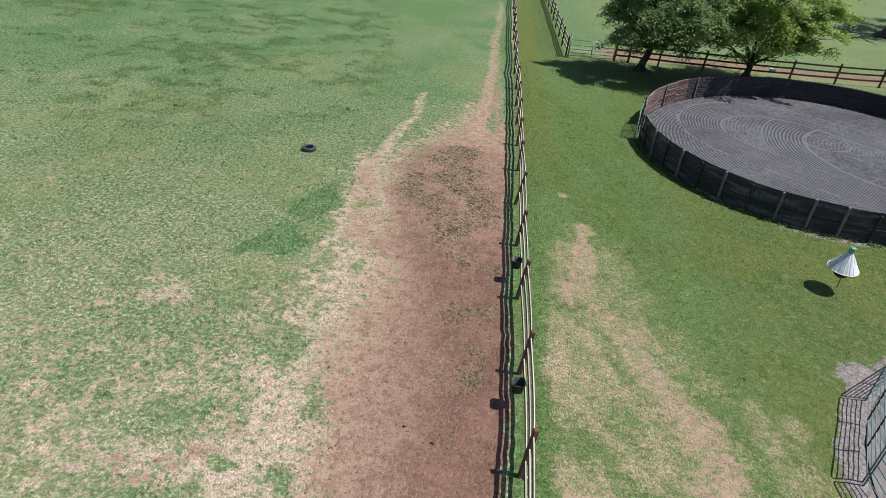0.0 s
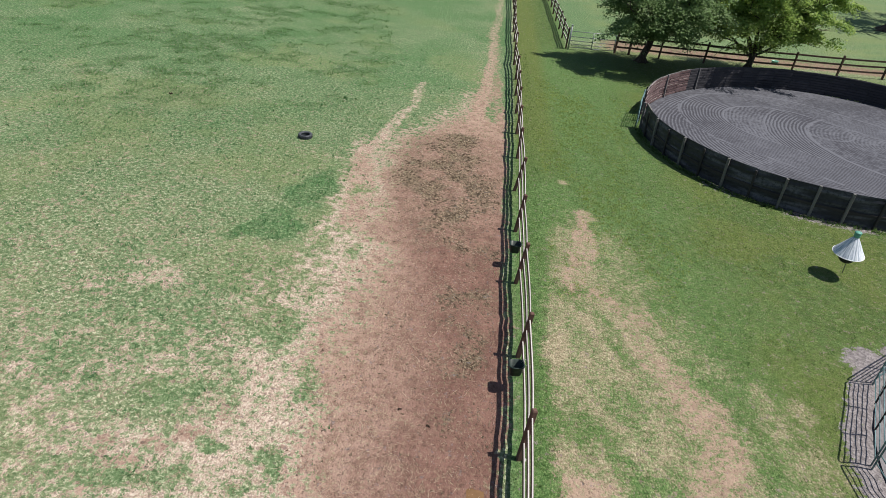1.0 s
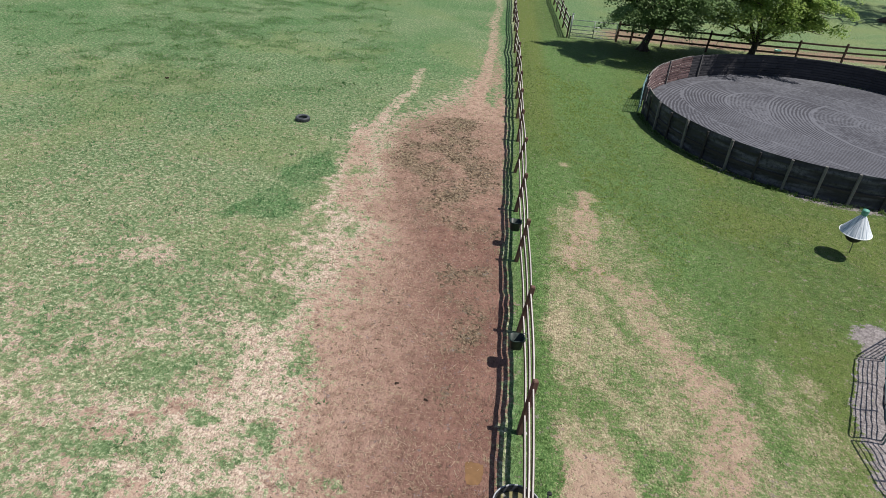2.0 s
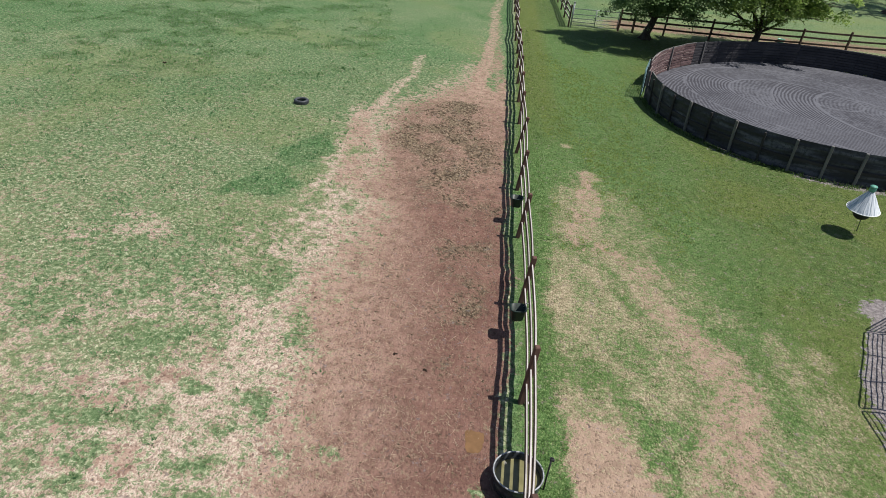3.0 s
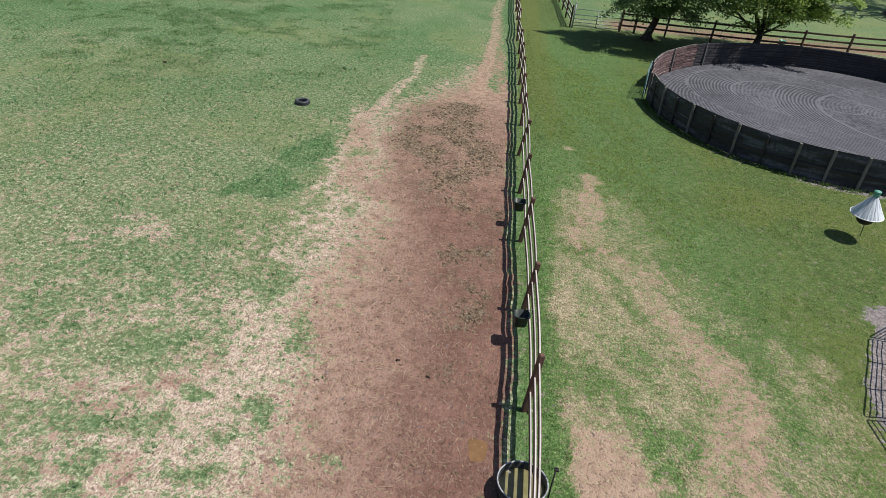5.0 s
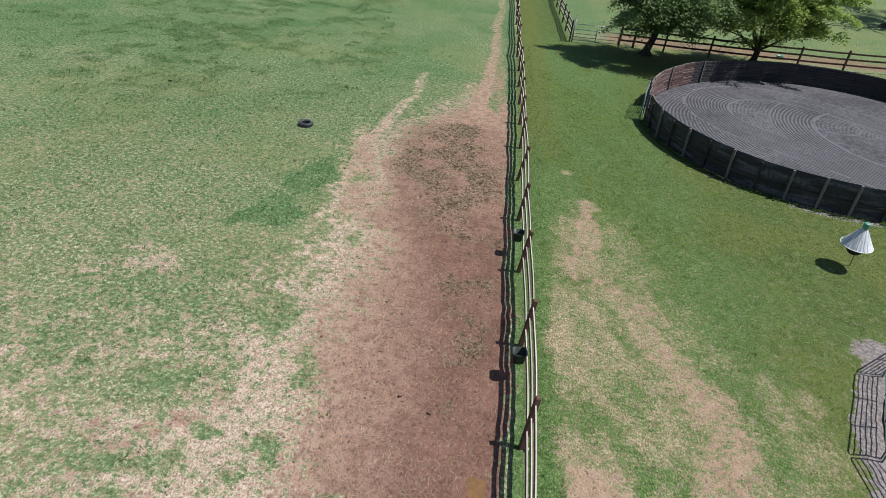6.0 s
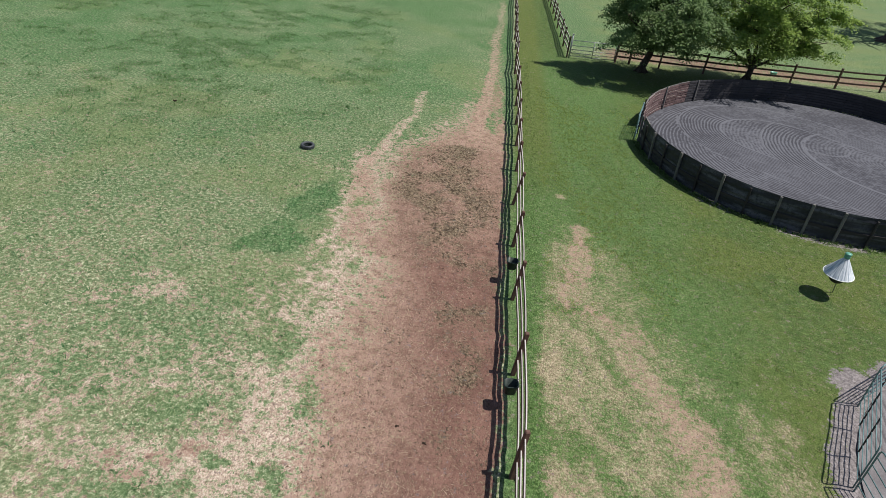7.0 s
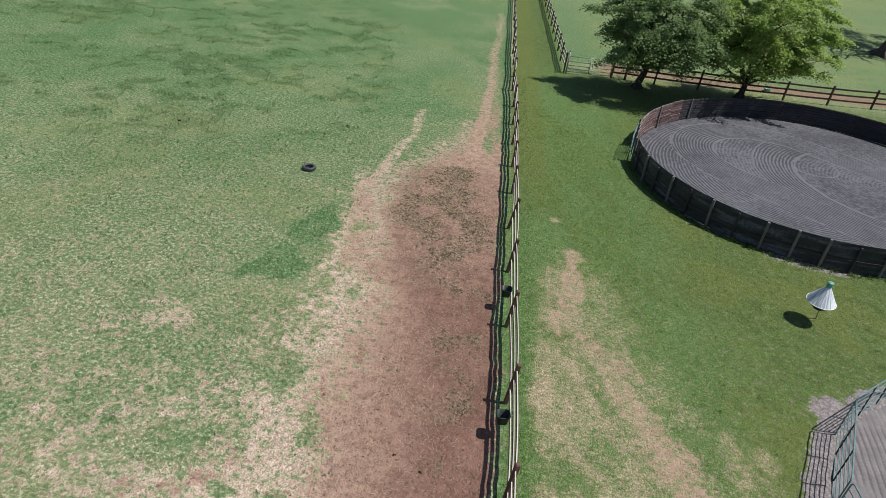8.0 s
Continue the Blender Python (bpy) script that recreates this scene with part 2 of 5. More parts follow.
M_TANK = plain("tank_plastic", (0.036, 0.041, 0.050), 0.30, 0.0, 0.4)
M_BUCKET = plain("bucket_plastic", (0.012, 0.026, 0.022), 0.45, 0.0, 0.4)
M_TEAL = plain("teal_paint", (0.13, 0.225, 0.235), 0.5, 0.2, 0.25)
M_GALV = plain("galvanised", (0.34, 0.36, 0.37), 0.45, 0.6, 0.2)
M_GREEN = plain("green_plastic", (0.13, 0.36, 0.28), 0.4, 0.0, 0.2)
M_HOOD = cone_material()
M_WATER = water_material("tank_water", (0.170, 0.158, 0.078), 0.06)
M_MUD = water_material("muddy_water", (0.165, 0.094, 0.044), 0.2)
M_LEAF = leaf_material("maple_leaf", (0.130, 0.215, 0.088), (0.250, 0.360, 0.146))
M_LEAF_B = leaf_material("bright_leaf", (0.145, 0.260, 0.068), (0.410, 0.530, 0.140))
M_BLADE = leaf_material("pasture_blade", (0.075, 0.150, 0.055), (0.270, 0.360, 0.170))
M_RANK = leaf_material("rank_blade", (0.045, 0.140, 0.052), (0.130, 0.290, 0.115))
M_TUSSOCK = leaf_material("tussock_blade", (0.072, 0.170, 0.054), (0.185, 0.325, 0.110))
M_LAWN = leaf_material("lawn_blade", (0.028, 0.078, 0.016), (0.142, 0.228, 0.062))
M_CLOVER = leaf_material("clover_leaf", (0.160, 0.240, 0.040), (0.360, 0.430, 0.120))
M_STRAW = leaf_material("straw_blade", (0.34, 0.255, 0.180), (0.70, 0.565, 0.440))
M_DUNG = plain("dung", (0.030, 0.022, 0.016), 0.9, 0.0, 0.5, 40.0, 0.1)
M_CLOD = plain("earth_clod", (0.110, 0.082, 0.058), 0.95, 0.0, 0.5, 30.0, 0.1)


# ---------------------------------------------------------------- mesh tools
def wm(ob):
    return wm(ob.parent) @ ob.matrix_basis if ob.parent else ob.matrix_basis


def mesh_of(name, bm, *mats, smooth=False):
    me = bpy.data.meshes.new(name)
    if smooth:
        for f in bm.faces:
            f.smooth = True
    bm.to_mesh(me)
    bm.free()
    for m in mats:
        me.materials.append(m)
    return me


def part(name, bm, material, parent, label="", smooth=False):
    """Links a bmesh, drawn in world coordinates, as one mesh object under its thing."""
    me = mesh_of(name, bm, *(material if isinstance(material, tuple) else (material,)), smooth=smooth)
    ob = new(name, me)
    if parent:
        ob.parent = parent
        me.transform(wm(parent).inverted())
    return tagged(ob, label) if label else ob


def piece(name, me, m, parent):
    """An object of its own on a shared mesh, at the world pose m, under its thing."""
    ob = new(name, me)
    ob.parent = parent
    ob.matrix_basis = wm(parent).inverted() @ m
    return ob


def thing(name, at, label, category, group="", kind=""):
    ob = new(name)
    ob.empty_display_size = 0.2
    ob.matrix_basis = Matrix.Translation(at)
    return tagged(ob, label, category, group, kind)


def box(bm, sx, sy, sz, m=Matrix(), bevel=0.0, top_slot=None):
    """A bevelled box round the origin, moved by m."""
    made = bmesh.ops.create_cube(bm, size=1.0, matrix=m @ Matrix.Diagonal((sx, sy, sz, 1)))
    verts = made["verts"]
    faces = {f for v in verts for f in v.link_faces}
    if top_slot is not None:
        up = (m.to_3x3() @ Vector((0, 0, 1))).normalized()
        for f in faces:
            f.normal_update()
            if f.normal.dot(up) > 0.9:
                f.material_index = top_slot
    if bevel:
        edges = list({e for f in faces for e in f.edges})
        bmesh.ops.bevel(bm, geom=edges, offset=bevel, segments=1, affect="EDGES", profile=0.5)


def tube(bm, pts, radii, sides=8, caps=True):
    """A round bar through pts, with a radius at each."""
    pts = [Vector(p) for p in pts]
    if not isinstance(radii, (list, tuple)):
        radii = [radii] * len(pts)
    rings, side = [], None
    for i, p in enumerate(pts):
        d = (pts[min(i + 1, len(pts) - 1)] - pts[max(i - 1, 0)]).normalized()
        if side is None or abs(side.dot(d)) > 0.95:
            side = d.orthogonal().normalized()
        side = (side - d * side.dot(d)).normalized()
        other = d.cross(side)
        rings.append([bm.verts.new(p + radii[i] * (math.cos(a) * side + math.sin(a) * other))
                      for a in (2 * math.pi * k / sides for k in range(sides))])
    for a, b in zip(rings, rings[1:]):
        for k in range(sides):
            bm.faces.new((a[k], a[(k + 1) % sides], b[(k + 1) % sides], b[k]))
    if caps:
        bm.faces.new(rings[0][::-1])
        bm.faces.new(rings[-1])


def lathe(bm, profile, m=Matrix(), sides=32, fold=None):
    """A turned shape from (radius, height) pairs; fold(angle, i) may scale the radius."""
    rings = []
    for i, (r, z) in enumerate(profile):
        if r < 1e-5:
            rings.append([bm.verts.new(m @ Vector((0, 0, z)))])
            continue
        ring = []
        for k in range(sides):
            a = 2 * math.pi * k / sides
            s = r * (fold(a, i) if fold else 1.0)
            ring.append(bm.verts.new(m @ Vector((s * math.cos(a), s * math.sin(a), z))))
        rings.append(ring)
    for a, b in zip(rings, rings[1:]):
        for k in range(sides):
            q = [a[k % len(a)], a[(k + 1) % len(a)], b[(k + 1) % len(b)], b[k % len(b)]]
            q = list(dict.fromkeys(q))
            if len(q) > 2:
                bm.faces.new(q)


def soup(name, verts, size, material):
    """A mesh object of loose polygons: verts is (n * size, 3)."""
    verts = np.ascontiguousarray(verts, dtype=np.float32).reshape(-1, 3)
    n = len(verts) // size
    me = bpy.data.meshes.new(name)
    me.vertices.add(len(verts))
    me.vertices.foreach_set("co", verts.ravel())
    me.loops.add(len(verts))
    me.loops.foreach_set("vertex_index", np.arange(len(verts), dtype=np.int32))
    me.polygons.add(n)
    me.polygons.foreach_set("loop_start", np.arange(0, len(verts), size, dtype=np.int32))
    me.update(calc_edges=True)
    me.materials.append(material)
    return new(name, me)


def grid_mesh(name, xs, ys, zs, material):
    """A sheet from 2D arrays of coordinates."""
    h, w = zs.shape
    me = bpy.data.meshes.new(name)
    me.vertices.add(h * w)
    me.vertices.foreach_set("co", np.stack([xs, ys, zs], -1).astype(np.float32).ravel())
    i = (np.arange(h - 1)[:, None] * w + np.arange(w - 1)[None, :]).ravel()
    quads = np.stack([i, i + 1, i + w + 1, i + w], 1).astype(np.int32)
    me.loops.add(quads.size)
    me.loops.foreach_set("vertex_index", quads.ravel())
    me.polygons.add(len(quads))
    me.polygons.foreach_set("loop_start", np.arange(0, quads.size, 4, dtype=np.int32))
    me.polygons.foreach_set("use_smooth", np.ones(len(quads), dtype=bool))
    me.update(calc_edges=True)
    me.materials.append(material)
    return new(name, me)


def value_noise(x, y, cell, seed):
    """Smooth noise from 0 to 1 with that cell size."""
    u, v = np.asarray(x) / cell, np.asarray(y) / cell
    i, j = np.floor(u), np.floor(v)
    fu, fv = u - i, v - j
    fu, fv = fu * fu * (3 - 2 * fu), fv * fv * (3 - 2 * fv)

    def h(a, b):
        s = np.sin(a * 127.1 + b * 311.7 + seed * 74.7) * 43758.5453
        return s - np.floor(s)

    return (h(i, j) * (1 - fu) + h(i + 1, j) * fu) * (1 - fv) + (h(i, j + 1) * (1 - fu) + h(i + 1, j + 1) * fu) * fv


def fbm(x, y, cell, seed):
    return 0.55 * value_noise(x, y, cell, seed) + 0.3 * value_noise(x, y, cell / 2.1, seed + 1) + 0.15 * value_noise(x, y, cell / 4.3, seed + 2)


def step(v, lo, hi):
    t = np.clip((v - lo) / (hi - lo), 0, 1)
    return t * t * (3 - 2 * t)


def ribbon(x, y, pts):
    """How far inside a ribbon of (x, y, half width) each place lies: 1 in the middle, 0 at the edge and outside."""
    best = np.zeros(np.broadcast(x, y).shape)
    for (ax, ay, aw), (bx, by, bw) in zip(pts, pts[1:]):
        dx, dy = bx - ax, by - ay
        t = np.clip(((x - ax) * dx + (y - ay) * dy) / (dx * dx + dy * dy), 0, 1)
        d = np.hypot(x - ax - t * dx, y - ay - t * dy) / (aw + t * (bw - aw))
        best = np.maximum(best, np.clip(1.6 - 1.6 * d, 0, 1))
    return best


def spot(x, y, cx, cy, rx, ry):
    return np.clip(1.5 - 1.5 * np.hypot((x - cx) / rx, (y - cy) / ry), 0, 1)


# ---------------------------------------------------------------- the lie of the land
PEN_C, PEN_A, PEN_B, PEN_T = (15.10, 29.20), 10.0, 8.40, 0.78
YARD_C, YARD_R = (13.95, 6.9), 6.8


def pen_point(a, grow=0.0):
    """A place on the round pen's wall line at the angle a."""
    u, v = (PEN_A + grow) * math.cos(a - PEN_T), (PEN_B + grow) * math.sin(a - PEN_T)
    c, s = math.cos(PEN_T), math.sin(PEN_T)
    return Vector((PEN_C[0] + c * u - s * v, PEN_C[1] + s * u + c * v, 0))


def pen_radius(x, y):
    """1 on the pen's wall line, less inside."""
    c, s = math.cos(PEN_T), math.sin(PEN_T)
    dx, dy = x - PEN_C[0], y - PEN_C[1]
    return np.hypot((c * dx + s * dy) / PEN_A, (-s * dx + c * dy) / PEN_B)


def fence_x(y):
    """The paddock fence's line."""
    return np.interp(y, [-10, 7.3, 19.4, 28, 48, 66, 130], [0.20, 0.05, -0.08, -0.09, -0.34, -0.44, -0.8])


# worn places in the pasture: middle and half sizes
BARE_SPOTS = [(-9.15, 11.6, 0.75, 0.50), (-9.9, 12.2, 0.50, 0.30), (-10.5, 11.0, 0.45, 0.25), (-11.4, 9.6, 0.25, 0.2), (-9.4, 7.4, 0.50, 0.34), (-10.2, 7.7, 0.30, 0.15), (-8.65, 6.6, 0.24, 0.26),
              (-9.2, 5.4, 0.30, 0.2), (-7.95, 8.55, 0.25, 0.2), (-8.6, 8.05, 0.25, 0.2), (-6.4, 8.9, 0.35, 0.25), (-7.1, 9.3, 0.3, 0.2), (-5.55, 8.65, 0.42, 0.36), (-7.7, 6.2, 0.28, 0.25),
              (-8.4, 5.95, 0.35, 0.2), (-6.8, 6.4, 0.42, 0.22), (-6.25, 6.75, 0.5, 0.22), (-5.9, 7.35, 0.45, 0.30), (-7.5, 5.3, 0.22, 0.2), (-7.05, 5.95, 0.4, 0.22), (-7.0, 4.8, 0.7, 0.22), (-6.2, 4.75, 0.35, 0.5)]
GREEN_SPOTS = [(-6.4, 5.65, 0.55, 0.28), (-6.75, 4.98, 0.26, 0.20), (-6.65, 4.4, 0.36, 0.25), (-5.2, 4.8, 0.36, 0.22), (-5.1, 4.2, 0.4, 0.2), (-4.65, 6.1, 0.30, 0.26), (-3.3, 5.4, 0.24, 0.24), (-5.75, 6.6, 0.30, 0.18),
               (-5.2, 5.6, 0.26, 0.2), (-7.4, 4.7, 0.4, 0.3), (-5.5, 10.0, 0.55, 0.75), (-6.3, 10.1, 0.5, 0.4), (-4.4, 8.6, 0.42, 0.8), (-7.3, 5.6, 0.45, 0.25), (-6.0, 7.75, 0.4, 0.3), (-4.85, 6.35, 0.35, 0.3),
               (-7.4, 7.5, 0.9, 0.55), (-5.4, 18.0, 0.3, 0.5), (-4.9, 13.9, 0.25, 0.4), (-0.66, 5.15, 0.14, 0.22), (-1.0, 28.2, 0.35, 1.6), (-6.2, 16.0, 0.4, 0.7)]


def covers(x, y):
    """Shares of earth, straw, lush grass, lawn, clods and spilt sand at places on the ground, then yellow grass, pale earth and tussocks."""
    wob = 1.6 * (fbm(x, y, 2.3, 3) - 0.5) + 0.8 * (value_noise(x, y, 0.6, 9) - 0.5) * step(y, 36, 22)
    ragged = value_noise(x, y, 0.28, 27) + 0.6 * value_noise(x, y, 0.13, 29) - 0.8
    fx = fence_x(y)
    side = x - fx
    left = step(side, 0.3, -0.3)
    # trodden strip along the fence, with a belt of bleached straw on its outer side
    outer = np.interp(y, [-20, 3, 4.5, 5.9, 6.9, 8.6, 10.4, 12.9, 15.5, 18.2, 21, 22.5, 24, 26, 29, 36, 46, 62], [-9, -8.7, -8.2, -7.5, -7.0, -6.7, -6.4, -6.3, -6.0, -6.15, -6.2, -5.9, -4.8, -3.9, -2.9, -2.4, -2.1, -1.8])
    core_x = np.interp(y, [-20, 5, 6.3, 7, 8.9, 10.75, 13, 14.9, 16.4, 19, 21, 23, 25, 27, 29, 31, 36, 62], [-5.0, -5.0, -4.7, -4.8, -4.9, -5.0, -4.9, -5.0, -5.2, -5.5, -5.5, -5.1, -4.1, -3.4, -2.8, -2.5, -1.9, -1.3])
    inner = np.interp(y, [-20, 18, 24, 27, 34, 46, 62], [-0.20, -0.22, -0.32, -0.50, -0.75, -0.80, -0.8])
    inside = step(inner - side + 0.3 * wob, -0.15, 0.25)
    core = step(x - core_x + 0.9 * wob, -0.8, 1.9) * inside
    fade = np.interp(y, [-20, 18, 24, 28, 32, 40, 50, 62], [1.0, 1.0, 0.88, 0.76, 0.62, 0.46, 0.34, 0.0])
    earth = core * fade
    trail = ribbon(x + 0.35 * wob, y, [(-5.0, 15.6, 0.7), (-5.45, 18.4, 0.7), (-5.85, 20.8, 0.6), (-5.45, 23.3, 0.45), (-4.95, 27.4, 0.30), (-4.95, 31.0, 0.40)])
    earth = np.maximum(earth, np.interp(y, [20, 24, 30], [0.66, 0.30, 0.12]) * trail)
    lane_trail = ribbon(x + 0.4 * wob, y, [(-1.8, 26.0, 0.8), (-1.7, 29.0, 0.65), (-1.6, 36.0, 0.50), (-1.55, 47.0, 0.48), (-1.5, 60.0, 0.35)])
    earth = np.maximum(earth, np.interp(y, [26, 32, 40, 55], [0.85, 0.62, 0.50, 0.26]) * np.clip(1.2 * lane_trail, 0, 1))
    for cx, cy, rx, ry in BARE_SPOTS:
        worn = spot(x + 0.35 * wob + 0.25 * ragged, y + 0.3 * wob, cx, cy, rx * 1.25, ry * 1.25)
        earth = np.maximum(earth, (0.58 if cy < 7.6 and cx > -7.8 else 0.24) * left * np.clip(worn + 0.45 * ragged * step(worn, 0, 0.4), 0, 1))
    # straw
    belt = step(x - outer + 1.2 * wob + 0.8 * ragged, -1.8, 1.5)
    straw = left * inside * np.interp(y, [-20, 5, 9, 14, 18, 23, 27, 60], [0.66, 0.66, 0.68, 0.72, 0.76, 0.60, 0.30, 0.18]) * belt
    apron = step(x - outer + 0.9 * wob, -3.6, 0.6)
    meadow = np.interp(y, [-20, 5, 8, 12, 17, 24, 40], [0.36, 0.36, 0.33, 0.27, 0.20, 0.12, 0.0]) * (0.1 + 1.6 * fbm(x, y, 0.8, 21)) + 0.16 * apron * np.interp(y, [4, 10, 20], [1, 0.6, 0.0])
    straw = np.maximum(straw, left * inside * meadow)
    for cx, cy, rx, ry in BARE_SPOTS:
        straw = np.maximum(straw, 0.55 * left * spot(x + 0.7 * wob + 0.5 * ragged, y + 0.5 * wob + 0.3 * ragged, cx, cy, rx * 1.7, ry * 1.7))
    straw = np.maximum(straw, np.interp(y, [18, 23, 26, 30], [0.80, 0.74, 0.60, 0.52]) * trail * (0.75 + 0.5 * fbm(x, y, 0.5, 97)))
    straw = np.maximum(straw, 0.62 * left * inside * step(x - core_x + 0.9 * wob + 0.6 * ragged, -1.5, 1.0) * step(y, 21, 24) * step(y, 36, 28))
    straw = np.maximum(straw, np.interp(y, [26, 34, 50], [0.75, 0.62, 0.45]) * lane_trail)
    # dry lawn beside the fence
    right = step(side + 0.4 * wob, 0.45, 0.95)
    near_x = np.interp(y, [3, 7.4, 9, 10.8, 12.8, 15, 17, 18.5], [0.45, 0.55, 0.62, 0.64, 0.56, 0.68, 0.95, 1.35])
    far_x = np.interp(y, [3, 7, 8, 8.7, 9.3, 10, 10.85, 12, 13.5, 15, 17, 18.3], [6.7, 6.6, 6.4, 5.6, 4.9, 4.6, 4.4, 3.9, 3.6, 3.2, 2.9, 2.6])
    zone = step(x - near_x + 0.7 * wob, -0.45, 0.6) * step(far_x - x + 1.0 * wob, -1.9, 1.6) * step(18.4 - y + wob, -1.4, 1.6)
    trod = ribbon(x + 0.5 * wob, y + 0.5 * wob, [(2.2, 18.2, 0.5), (2.1, 15.8, 0.75), (1.5, 14.0, 0.6), (2.7, 13.3, 0.55), (3.3, 12.8, 0.6), (3.3, 11.7, 0.65), (3.5, 10.6, 0.7), (4.05, 9.9, 0.8), (4.2, 9.0, 0.9), (4.3, 8.2, 0.9), (3.8, 7.2, 0.8), (3.55, 5.8, 0.8)])
    across = x + np.interp(y, [5, 8, 11, 14, 18], [-1.6, -1.3, 0.0, 0.8, 1.5])
    streak = 0.55 * fbm(across, 0.30 * y, 0.45, 46) + 0.45 * fbm(x, y, 0.6, 49)
    straw_r = zone * (0.08 + 1.0 * streak + 0.06 * step(y, 11, 8))
    straw_r = np.maximum(straw_r, (0.30 + 0.55 * fbm(across, 0.35 * y, 0.4, 48)) * trod)
    for cx, cy, rx, ry, most in ((1.1, 10.9, 0.55, 1.0, 0.85), (1.0, 12.6, 0.45, 0.6, 0.6), (1.7, 8.05, 0.28, 0.22, 0.85), (2.2, 7.45, 0.25, 0.2, 0.85), (5.9, 8.1, 1.1, 0.8, 0.66), (5.55, 10.0, 0.35, 0.7, 0.55), (6.2, 9.5, 0.3, 0.6, 0.5), (5.0, 8.6, 1.3, 1.4, 0.60), (1.62, 20.6, 0.25, 0.3, 0.7)):
        straw_r = np.maximum(straw_r, most * spot(x + 0.4 * wob, y + 0.4 * wob, cx, cy, rx * 1.3, ry * 1.3))
    moist = np.maximum(ribbon(x + 0.5 * wob, y + 0.3 * wob, [(0.9, 8.6, 0.5), (1.5, 8.5, 0.6), (2.1, 8.0, 0.4), (2.3, 7.1, 0.35), (2.55, 6.3, 0.38), (2.75, 5.0, 0.45)]),
                       np.maximum(spot(x + 0.3 * wob, y, 1.6, 13.4, 0.7, 0.28), 0.8 * spot(x + 0.5 * wob, y, 3.2, 6.9, 0.4, 0.7)))
    moist = np.maximum(moist, 0.6 * ribbon(x + 0.5 * wob, y, [(2.3, 12.4, 0.3), (2.6, 11.2, 0.35), (2.9, 10.6, 0.3)]))
    moist = np.maximum(moist, 0.7 * ribbon(x + 0.5 * wob, y, [(4.7, 10.2, 0.4), (5.0, 9.3, 0.4), (5.2, 8.4, 0.35), (5.1, 7.4, 0.4)]))
    straw_r = straw_r * (1 - 0.55 * np.clip(1.3 * moist, 0, 1))
    straw_r = straw_r * (1 - 0.30 * step(x, 3.2, 4.8) * step(y, 10, 8))
    straw_r = np.maximum(straw_r, 0.10 * step(y, 30, 10))
    straw = np.where(side > 0, right * straw_r, straw)
    bare = step(np.minimum(np.minimum(x - 0.58, np.interp(y, [3, 5, 6, 6.5, 7.4], [2.45, 2.40, 2.28, 2.10, 1.85]) - x), 7.3 - y) + 0.35 * wob + 0.18 * ragged, -0.40, 0.45)
    earth = np.maximum(earth, right * np.maximum(np.interp(y, [5.0, 6.6, 7.2], [0.92, 0.80, 0.52]) * bare, 0.62 * trod ** 1.5 * (0.2 + 1.2 * fbm(across, 0.35 * y, 0.5, 50))))
    straw = np.maximum(straw, right * np.sqrt(bare) * np.clip(0.55 + 0.55 * fbm(x, y, 0.9, 47), 0, 1))
    # reddish track beyond the far fence
    far = step(y, 43.2 + 0.06 * (x - 6) + wob * 0.5, 44.3 + 0.06 * (x - 6) + wob * 0.5) * step(y, 47.2 + 0.05 * x + wob, 45.6 + 0.05 * x + wob) * step(x, 4.6, 7.0)
    earth = np.maximum(earth, 0.66 * far)
    straw = np.maximum(straw, 0.32 * far)
    # rank grass
    patch_l = left * np.maximum(1.6 * spot(x + 1.1 * wob + 0.4 * ragged, y + 0.9 * wob, -7.4, 15.0, 1.3, 1.5), 1.5 * spot(x + 1.1 * wob + 0.4 * ragged, y + 0.8 * wob, -6.9, 17.6, 1.0, 1.9))
    lush = np.clip(patch_l, 0, 1) * (0.55 + 0.60 * fbm(x, y, 0.7, 35))
    rise = np.interp(y - 0.30 * (x + 8), [18, 28, 40, 60, 90], [0.0, 0.60, 1.0, 0.9, 0.7])
    lush = np.maximum(lush, left * rise * (0.55 + 0.45 * step(fbm(x, y, 4.5, 37), 0.40, 0.62)))
    lush = np.maximum(lush, left * 0.45 * step(fbm(x, y, 1.5, 33), 0.50, 0.72) * step(y, 26, 14))
    lush = np.maximum(lush, left * np.interp(y, [6, 13, 20, 30], [0.06, 0.25, 0.56, 0.72]) * (0.5 + fbm(x, y, 2.4, 34)))
    straw = straw * (1 - 0.85 * np.clip(1.5 * patch_l, 0, 1))
    for cx, cy, rx, ry in GREEN_SPOTS:
        tuft = spot(x + 0.5 * wob, y + 0.4 * wob, cx, cy, rx * 1.4, ry * 1.4)
        tuft = left * np.clip(tuft + step(tuft, 0, 0.3) * (1.2 * ragged - 0.15), 0, 1)
        lush, straw, earth = np.maximum(lush, 0.45 * tuft), straw * (1 - 0.72 * tuft), earth * (1 - 0.75 * tuft)
    verdant = np.interp(x, [0.2, 1.6, 2.6, 4.4, 6.0, 8.0], [0.95, 0.80, 0.85, 0.80, 0.60, 0.10]) * np.clip(0.38 + 1.0 * fbm(x, 0.6 * y, 1.3, 39), 0, 1) * step(y, 48, 36)
    verdant = np.maximum(verdant, 0.60 * np.clip(1.2 * moist, 0, 1) * right)
    verdant = np.maximum(verdant, 0.35 * step(6.5, x, x - 2.0) * step(y, 16, 9))
    beyond = step(y, 44, 47) * step(side, 2.8, 3.6) * (0.55 + 0.35 * fbm(x, y, 5.0, 38))
    lush = np.where(side > -0.2, np.maximum(beyond, verdant * (1 - 0.75 * step(side, 2.0, 1.2) * step(y, 20, 27))), lush)
